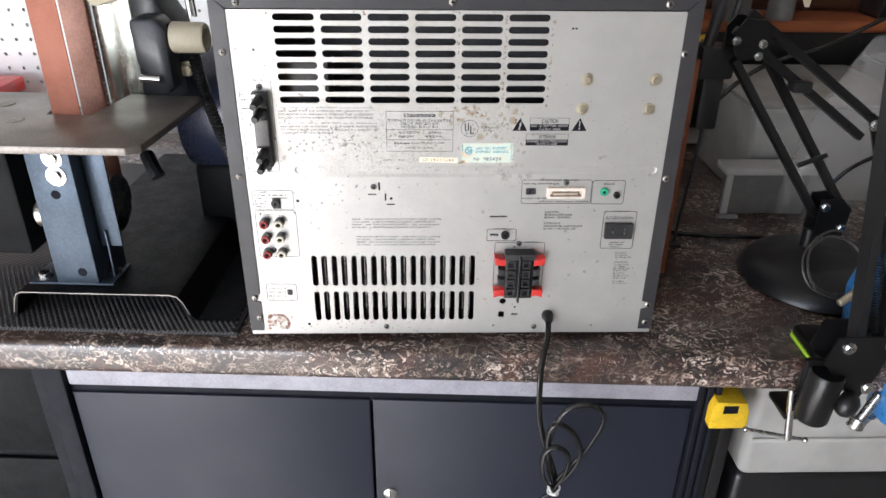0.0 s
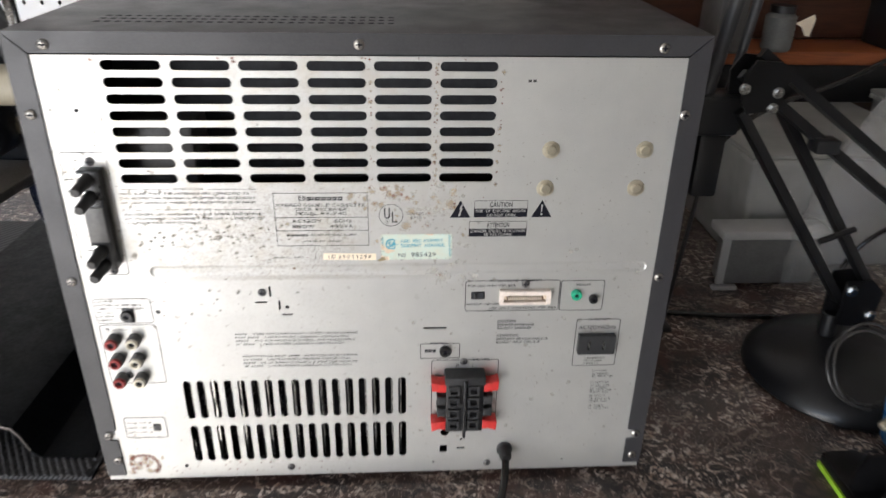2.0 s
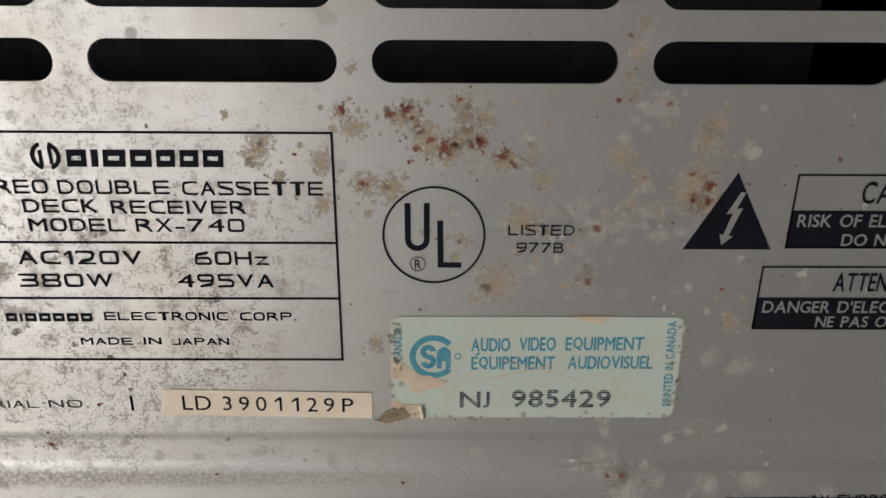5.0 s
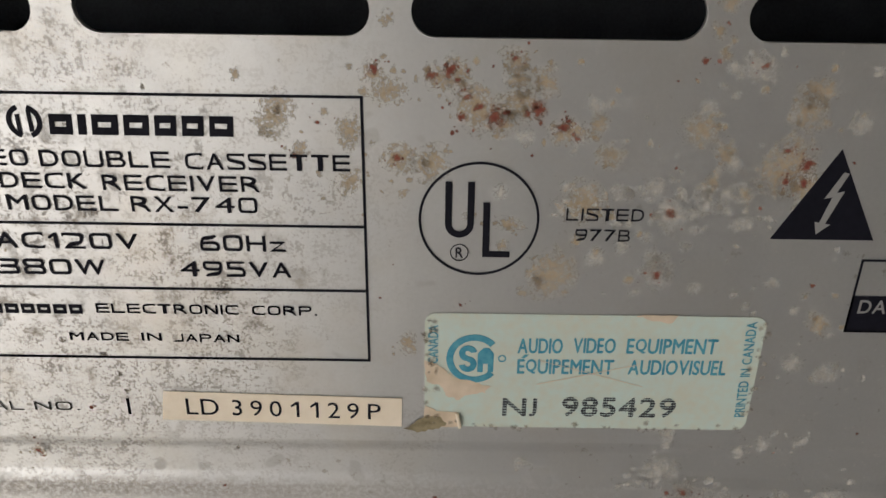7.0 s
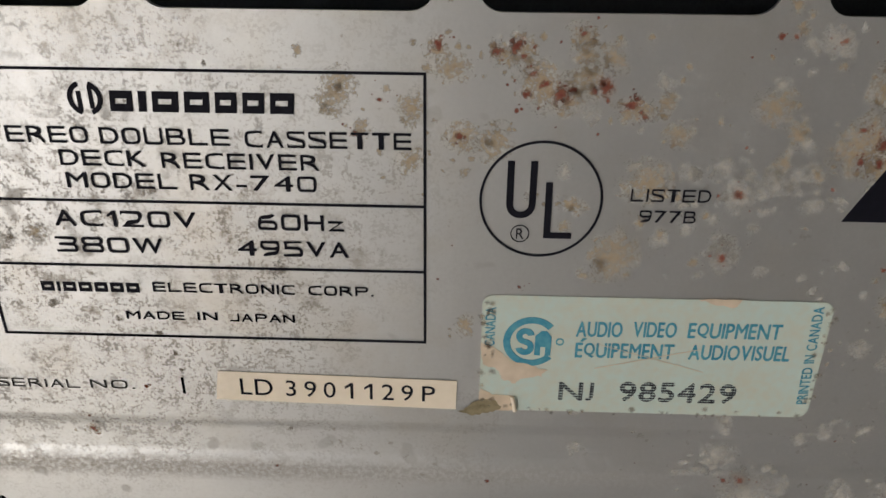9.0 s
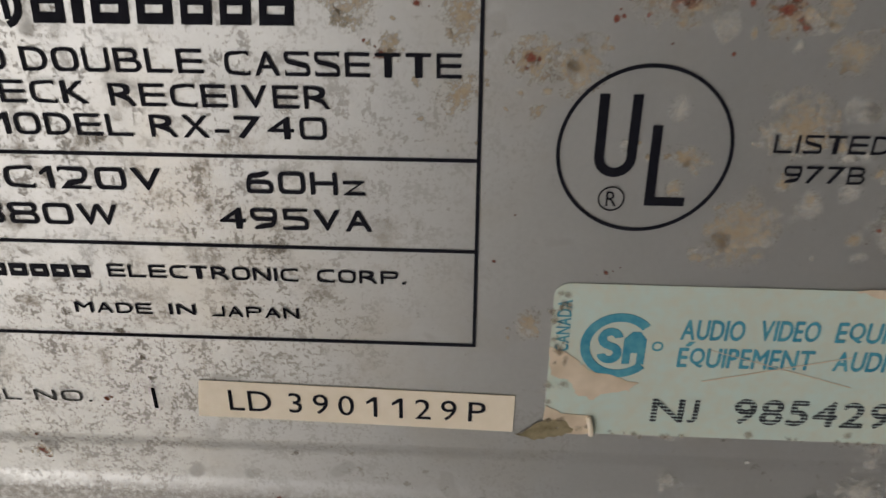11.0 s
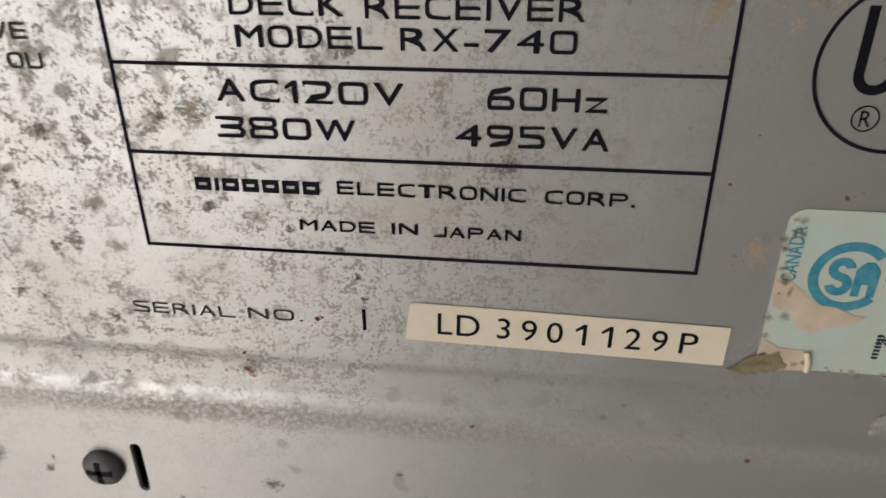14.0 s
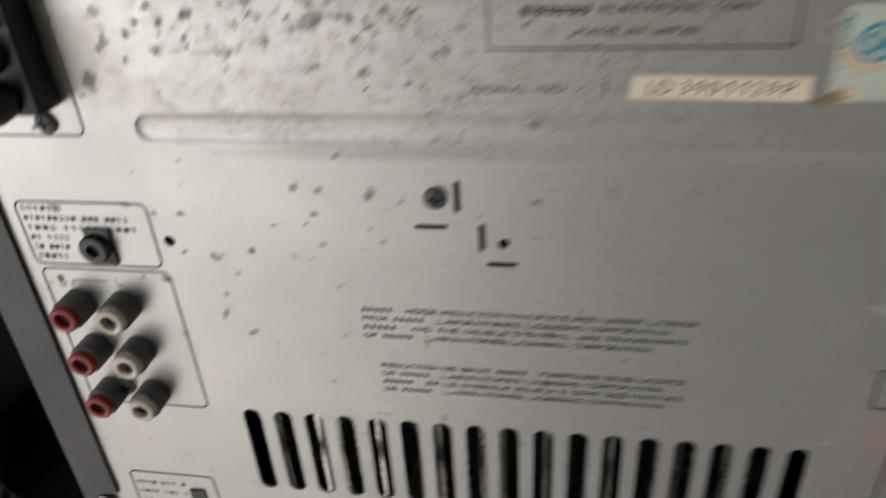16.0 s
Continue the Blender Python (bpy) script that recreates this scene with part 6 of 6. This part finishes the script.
swing_lamp()
tri = thing("black_stand", pose(0.30, 0.16, 0.89), "black upright stand with round rods behind the receiver", "stand")
part("rod", rod((0.303, 0.215, 0.8962), (0.301, 0.165, 1.15), 0.0022), BLACK_METAL, tri)
part("rod", rod((0.276, 0.150, 1.150), (0.305, 0.150, 1.34), 0.0060), BLACK_METAL, tri)
part("rod", rod((0.300, 0.160, 1.150), (0.325, 0.160, 1.34), 0.0040), BLACK_METAL, tri)
part("hanging_box", box(0.2800, 0.150, 1.070, 0.304, 0.185, 1.1295, 0.004), BLACK_PLASTIC, tri)
part("clamp_block", box(0.270, 0.14, 1.130, 0.308, 0.172, 1.165, 0.004), BLACK_PLASTIC, tri)
part("foot", box(0.295, 0.205, 0.8902, 0.311, 0.225, 0.896, 0.002), BLACK_PLASTIC, tri)
# Added strip: draws the orange streak that runs along the receiver's side.
solid("orange_streak", box(0.250, 0.138, 0.8902, 0.2690, 0.147, 1.152, 0.001), ORANGE_WOOD, "thin orange-brown upright streak beside the receiver", "board")


def clamp_arm():
    A = thing("clamp_arm", pose(0.39, -0.065, 0.89), "black spring-balanced arm clamped to the worktop edge", "arm")
    pad = [(0.3665, 0.003), (0.3655, -0.046), (0.3700, -0.058), (0.402, -0.058), (0.404, 0.000), (0.396, 0.006), (0.372, 0.006)]
    part("clamp_top", prism(pad, 0.8952, 0.9035, bevel=0.001), ARM_BLACK, A)
    part("rubber_pad", prism([(x - 0.0012, y) for x, y in pad], 0.8905, 0.8950), LIME, A, "lime green rubber pad edge")
    part("clamp_jaw", box(0.352, -0.060, 0.834, 0.380, -0.0525, 0.9035, 0.002), ARM_BLACK, A)
    part("clamp_jaw", box(0.345, -0.0600, 0.828, 0.374, -0.020, 0.835, 0.002), ARM_BLACK, A)
    part("post_holder", turn([(0, 0), (0.0150, 0), (0.0165, 0.003), (0.0165, 0.054), (0.0150, 0.057), (0, 0.057)], 32, m=aim((0.3650, -0.070, 0.840), (0.3700, -0.070, 0.907))), ARM_BLACK, A)
    part("lock_knob", turn([(0, 0), (0.0085, 0.0005), (0.0128, 0.005), (0.0138, 0.010), (0.0115, 0.016), (0.006, 0.020), (0, 0.0205)], 28, m=aim((0.384, -0.074, 0.868), (0.410, -0.100, 0.860))), BLACK_PLASTIC, A)
    part("clamp_screw", rod((0.347, -0.056, 0.866), (0.355, -0.060, 0.803), 0.0038, 16), STEEL, A)
    part("tommy_bar", rod((0.309, -0.058, 0.815), (0.373, -0.062, 0.803), 0.0019, 12), STEEL, A, "thin steel tommy bar")
    for p in ((0.309, -0.058, 0.815), (0.373, -0.062, 0.803)):
        part("bar_end", turn([(0, -0.0030), (0.0023, -0.002), (0.0030, 0), (0.0023, 0.002), (0, 0.0030)], 14, m=Matrix.Translation(p)), STEEL, A)
    plate = [(-0.026, 0.034), (0.030, 0.036), (0.022, -0.012), (0.012, -0.036), (-0.004, -0.030), (-0.034, 0.006)]
    part("joint_plate", prism(plate, -0.0012, 0.0012, m=Matrix.Translation((0.394, -0.072, 0.905)) @ FACE), ARM_BLACK, A)
    part("joint_plate", prism(plate, -0.0012, 0.0012, m=Matrix.Translation((0.396, -0.040, 0.905)) @ FACE), ARM_BLACK, A)
    for x, z in ((0.3800, 0.928), (0.4110, 0.880), (0.421, 0.931)):
        part("bolt", nut((x, -0.0735, z), (x, -0.2, z), 0.0045, 0.003, 0.0066), STEEL, A)
    sec = [(-0.0058, -0.0058), (0.0058, -0.0058), (0.0058, 0.0058), (-0.0058, 0.0058)]
    part("lower_arm", tube([(0.394, -0.060, 0.920), (0.350, -0.058, 1.226)], 0.006, steps=0, section=sec), ARM_BLACK, A)
    part("lower_arm", tube([(0.424, -0.052, 0.920), (0.392, -0.048, 1.226)], 0.006, steps=0, section=sec), ARM_BLACK, A)
    coil = [(0.411 - 0.026 * k / 330 + 0.0050 * math.cos(k * 0.8), -0.054 + 0.0050 * math.sin(k * 0.8), 0.934 + 0.125 * k / 330) for k in range(330)]
    part("tension_spring", tube(coil, 0.0009, 5, 0), ARM_BLACK, A, "tightly coiled dark steel spring")


clamp_arm()


def vise():
    V = thing("bench_vise", pose(0.46, 0.0, 0.89), "blue enamelled clamp-on bench vise at the worktop edge", "vise")
    part("body", prism([(0.432, 0.892), (0.580, 0.892), (0.588, 0.935), (0.565, 0.975), (0.500, 0.985), (0.436, 0.980), (0.425, 0.94)], -0.032, 0.0, m=FACE, bevel=0.008), BLUE, V)
    part("jaw", box(0.434, -0.014, 0.952, 0.490, -0.001, 0.992, 0.005), BLUE, V)
    part("clamp_bracket", prism([(0.447, 0.822), (0.490, 0.817), (0.505, 0.832), (0.508, 0.905), (0.447, 0.905)], 0.026, 0.066, m=FACE, bevel=0.007), BLUE, V)
    part("clamp_screw", rod((0.430, -0.052, 0.818), (0.447, -0.046, 0.850), 0.0050, 18), STEEL, V)
    part("screw_boss", rod((0.4265, -0.053, 0.811), (0.4310, -0.051, 0.822), 0.0085, 18, bevel=0.001), STEEL, V)
    part("handle", rod((0.4265, -0.053, 0.814), (0.480, -0.035, 0.826), 0.003), STEEL, V)
    part("jaw_screw", rod((0.402, -0.006, 0.936), (0.426, 0.002, 0.950), 0.0042, 16, bevel=0.001), BRASSY, V)
    part("jaw_screw", rod((0.418, -0.003, 0.942), (0.420, -0.003, 0.958), 0.0052, 16, bevel=0.001), BRASSY, V)


vise()
ring = thing("cable_coil", pose(0.41, 0.06, 0.92), "coiled thin dark wire resting on the lamp base", "cable")
for k, (r, dz) in enumerate(((0.034, 0.0), (0.0315, 0.003), (0.0355, 0.006))):
    m = Matrix.Translation((0.433 + 0.002 * k, 0.070, 0.938 + dz * 0.4)) @ Euler((radians(58), radians(8 * k - 6), 0)).to_matrix().to_4x4()
    pts = [m @ Vector((r * math.cos(2 * math.pi * j / 40), r * (1 + 0.04 * k) * math.sin(2 * math.pi * j / 40), 0.001 * math.sin(j * 0.7))) for j in range(41)]
    part("turn", tube(pts, 0.0013, 8, 0), WIRE, ring)


# boxes at the back
def bin_box(name, x0, y0, z0, x1, y1, z1, mt, label, cat, lid=True, flare=0.004):
    c = thing(name, pose((x0 + x1) / 2, (y0 + y1) / 2, z0), label, cat)
    own = bmesh.new()
    lo, hi = [], []
    for (x, y) in ((x0, y0), (x1, y0), (x1, y1), (x0, y1)):
        sx, sy = (1 if x == x0 else -1), (1 if y == y0 else -1)
        lo.append(own.verts.new((x + sx * flare, y + sy * flare, z0)))
        hi.append(own.verts.new((x, y, z1)))
    own.faces.new(lo[::-1])
    for k in range(4):
        own.faces.new((lo[k], lo[(k + 1) % 4], hi[(k + 1) % 4], hi[k]))
    bmesh.ops.recalc_face_normals(own, faces=own.faces)
    bmesh.ops.bevel(own, geom=[e for e in own.edges if len(e.link_faces) == 2], offset=0.008, segments=3, affect="EDGES", profile=0.5)
    bmesh.ops.solidify(own, geom=own.faces[:], thickness=0.002)
    part("tub", own, mt, c)
    rim = box(x0 - 0.004, y0 - 0.004, z1 - 0.006, x1 + 0.004, y0 + 0.002, z1, 0.001)
    box(x0 - 0.004, y0 + 0.002, z1 - 0.006, x0 + 0.002, y1, z1, bm=rim)
    box(x1 - 0.002, y0 + 0.002, z1 - 0.006, x1 + 0.004, y1, z1, bm=rim)
    part("rim", rim, mt, c)
    if lid:
        part("lid", box(x0 - 0.003, y0 - 0.003, z1 + 0.0005, x1 + 0.003, y1 + 0.003, z1 + 0.006, 0.002), mt, c)
    return c


b1 = bin_box("storage_box", 0.70, 0.36, 0.8905, 0.92, 0.56, 1.060, TUB, "cloudy clear plastic storage box with dark clips", "box")
for u in (0.73, 0.82):
    part("clip", box(u, 0.349, 1.047, u + 0.055, 0.3555, 1.069, 0.002), BLACK_PLASTIC, b1)
part("contents", box(0.75, 0.38, 0.895, 0.88, 0.52, 0.985, 0.01), GUM, b1)
b2 = bin_box("storage_box", 0.430, 0.335, 0.8905, 0.670, 0.56, 1.040, TUB, "large cloudy white plastic tub on the worktop", "box", flare=0.014)
part("contents", box(0.455, 0.36, 0.895, 0.55, 0.53, 0.945, 0.012, 3), GREY_P, b2)
part("contents", box(0.56, 0.37, 0.895, 0.645, 0.52, 0.990, 0.016, 3), WHITE_P, b2)
parts_case = thing("parts_case", pose(0.45, 0.30, 0.8905), "low plastic parts case with a milky rim and dark side", "case")
part("side", box(0.402, 0.302, 0.894, 0.515, 0.330, 0.956, 0.003), GREY_P, parts_case, "dark grey see-through side")
part("rim", box(0.390, 0.292, 0.9565, 0.520, 0.331, 0.968, 0.003), TRAY_P, parts_case, "milky plastic rim")
part("corner_post", box(0.394, 0.296, 0.8965, 0.404, 0.3015, 0.956, 0.002), TRAY_P, parts_case)
part("foot", box(0.390, 0.292, 0.8905, 0.420, 0.3015, 0.896, 0.002), TRAY_P, parts_case)


def bag():
    rng = random.Random(4)
    bm = bmesh.new()
    n, rows = 26, 18
    grid = []
    for j in range(rows):
        t = j / (rows - 1)
        w = 0.055 * (1 - t ** 3 * 0.75) * (0.8 + 0.4 * math.sin(3 * t + 0.5))
        ring_ = []
        for k in range(n):
            a = 2 * math.pi * k / n
            rr = w * (1 + 0.10 * rng.uniform(-1, 1))
            ring_.append(bm.verts.new((0.528 + 0.02 * t + rr * math.cos(a), 0.285 + 0.42 * rr * math.sin(a), 0.892 + 0.255 * t + 0.004 * rng.uniform(-1, 1))))
        grid.append(ring_)
    for a, b in zip(grid, grid[1:]):
        for k in range(n):
            bm.faces.new((a[k], a[(k + 1) % n], b[(k + 1) % n], b[k]))
    solid("plastic_bag", bm, FILM, "crumpled clear plastic bag standing on the bench", "bag", smooth=70)


bag()
solid("shelf_board", box(0.26, 0.590, 1.092, 1.05, 0.688, 1.111, 0.002), ORANGE_WOOD, "orange-brown varnished wooden shelf board on the back wall", "shelf", kind="structure")
solid("trim", box(0.26, 0.690, 1.1115, 1.05, 0.715, 1.60, 0.002), BROWN_WOOD, "brown wooden back panel above the shelf", "panel", kind="structure")
solid("trim", box(0.26, 0.700, 0.8905, 1.05, 0.718, 1.0915, 0.002), BROWN_WOOD, "brown wooden back panel below the shelf", "panel", kind="structure")
strip = thing("power_strip", pose(0.75, 0.65, 1.05), "black power strip with yellow outlets under the shelf", "power strip")
part("housing", box(0.40, 0.604, 1.033, 1.02, 0.66, 1.0905, 0.004), BLACK_PLASTIC, strip)
for u in (0.445, 0.775, 0.93):
    o = part("outlet", box(u - 0.014, 0.601, 1.058, u + 0.014, 0.6035, 1.086, 0.001), YELLOW, strip, "yellow outlet face")
    for du in (-0.005, 0.005):
        part("slot", box(u + du - 0.001, 0.6002, 1.070, u + du + 0.001, 0.6008, 1.078), INK, o)
meter = thing("bench_meter", pose(0.86, 0.60, 1.108), "black bench instrument with red controls on the shelf", "instrument")
part("case", box(0.73, 0.60, 1.1115, 1.0, 0.67, 1.22, 0.004), BLACK_PLASTIC, meter)
part("display", box(0.75, 0.5975, 1.16, 0.83, 0.5995, 1.20, 0.001), INK, meter)
part("caption_bar", box(0.765, 0.5980, 1.137, 0.805, 0.5995, 1.142), WHITE_P, meter)
for u in (0.865, 0.90):
    part("red_button", box(u, 0.5955, 1.130, u + 0.018, 0.5995, 1.148, 0.002), RED_P, meter)
jar = thing("small_jar", pose(0.562, 0.60, 1.1115), "small grey ribbed jar on the wooden shelf", "jar")
part("body", turn([(0, 0), (0.018, 0)] + [(0.0205 + 0.0012 * (k % 2), 0.003 + 0.004 * k) for k in range(12)] + [(0.016, 0.052), (0, 0.052)], 28, m=Matrix.Translation((0.562, 0.60, 1.1115))), JAR_GREY, jar)
part("lid", turn([(0, 0.0525), (0.017, 0.0525), (0.017, 0.062), (0, 0.063)], 28, m=Matrix.Translation((0.562, 0.60, 1.1115))), BLACK_PLASTIC, jar)
solid("plastic_bottle", box(0.46, 0.57, 1.1115, 0.50, 0.64, 1.19, 0.003), GREY_P, "grey plastic bottle standing on the shelf", "bottle")
tag_ = [(-0.014, 0.004), (-0.002, 0.010), (0.010, 0.016), (0.013, 0.010), (0.009, -0.014), (0.002, -0.013), (-0.004, -0.002)]
solid("paper_tag", prism(tag_, 0, 0.0012, m=Matrix.Translation((0.592, 0.587, 1.147)) @ FACE), CREAM_LABEL, "folded cream paper tag leaning at the shelf edge", "tag")
red_ = thing("screwdriver", pose(0.34, 0.62, 1.111), "red-handled screwdriver behind the receiver", "screwdriver")
part("handle", rod((0.335, 0.62, 1.1112), (0.337, 0.62, 1.168), 0.0085, 12, bevel=0.002), RED_P, red_)
part("shaft", rod((0.337, 0.62, 1.168), (0.340, 0.62, 1.26), 0.003), STEEL, red_)


def cable(points, r, label):
    solid("cable", tube(points, r), CORD, label, "cable", group="cables on the bench")


cable([(0.262, 0.30, 0.905), (0.29, 0.30, 0.985), (0.34, 0.31, 1.03), (0.40, 0.33, 1.08), (0.46, 0.36, 1.10), (0.55, 0.40, 1.115), (0.70, 0.42, 1.175), (0.90, 0.44, 1.20)], 0.0032, "black cable arching up behind the desk lamp")
cable([(0.24, 0.31, 0.894), (0.30, 0.25, 0.894), (0.36, 0.235, 0.894), (0.43, 0.228, 0.894), (0.50, 0.22, 0.894)], 0.003, "black cable lying on the worktop")
cable([(0.235, 0.30, 0.893), (0.255, 0.28, 0.93), (0.265, 0.27, 0.99), (0.262, 0.28, 1.05), (0.275, 0.26, 1.11)], 0.0022, "black cable rising beside the receiver")
cable([(0.25, 0.31, 0.893), (0.275, 0.29, 0.95), (0.262, 0.29, 1.01), (0.270, 0.29, 1.06)], 0.0025, "black cable tangled beside the receiver")
cable([(0.50, 0.20, 0.896), (0.49, 0.22, 0.95), (0.52, 0.22, 1.0), (0.60, 0.21, 1.04)], 0.0025, "black cable leading up from the lamp base")

# ---- below the worktop ----
lev = thing("spirit_level", pose(0.33, 0.04, 0.0), "black tool case strip with a yellow end cap under the bench", "tool")
part("body", box(0.3060, 0.012, 0.0, 0.319, 0.045, 0.773, 0.003), BLACK_PLASTIC, lev)
part("body_rib", box(0.3205, 0.014, 0.0, 0.336, 0.045, 0.773, 0.002), BLACK_PLASTIC, lev)
part("end_cap", prism([(0.293, 0.774), (0.332, 0.774), (0.336, 0.779), (0.335, 0.797), (0.331, 0.810), (0.297, 0.812), (0.293, 0.800)], -0.046, 0.012, m=FACE, bevel=0.002), YELLOW, lev, "yellow plastic end cap")
part("notch", box(0.305, -0.0132, 0.797, 0.321, -0.0125, 0.807), INK, lev)
crate = thing("storage_crate", pose(0.56, 0.2, 0.0), "cloudy plastic drawer box on a black base under the bench", "crate")
part("base", box(0.362, 0.030, 0.0, 0.80, 0.40, 0.662, 0.012, 3), BLACK_PLASTIC, crate)
part("tub", box(0.360, 0.020, 0.668, 0.80, 0.40, 0.812, 0.012, 4), BIN, crate)
part("rib", box(0.364, 0.0165, 0.726, 0.80, 0.0195, 0.732, 0.001), BIN, crate)
for u in (0.42, 0.47, 0.52, 0.57):
    part("divider", box(u, 0.03, 0.672, u + 0.002, 0.39, 0.80), BIN, crate)
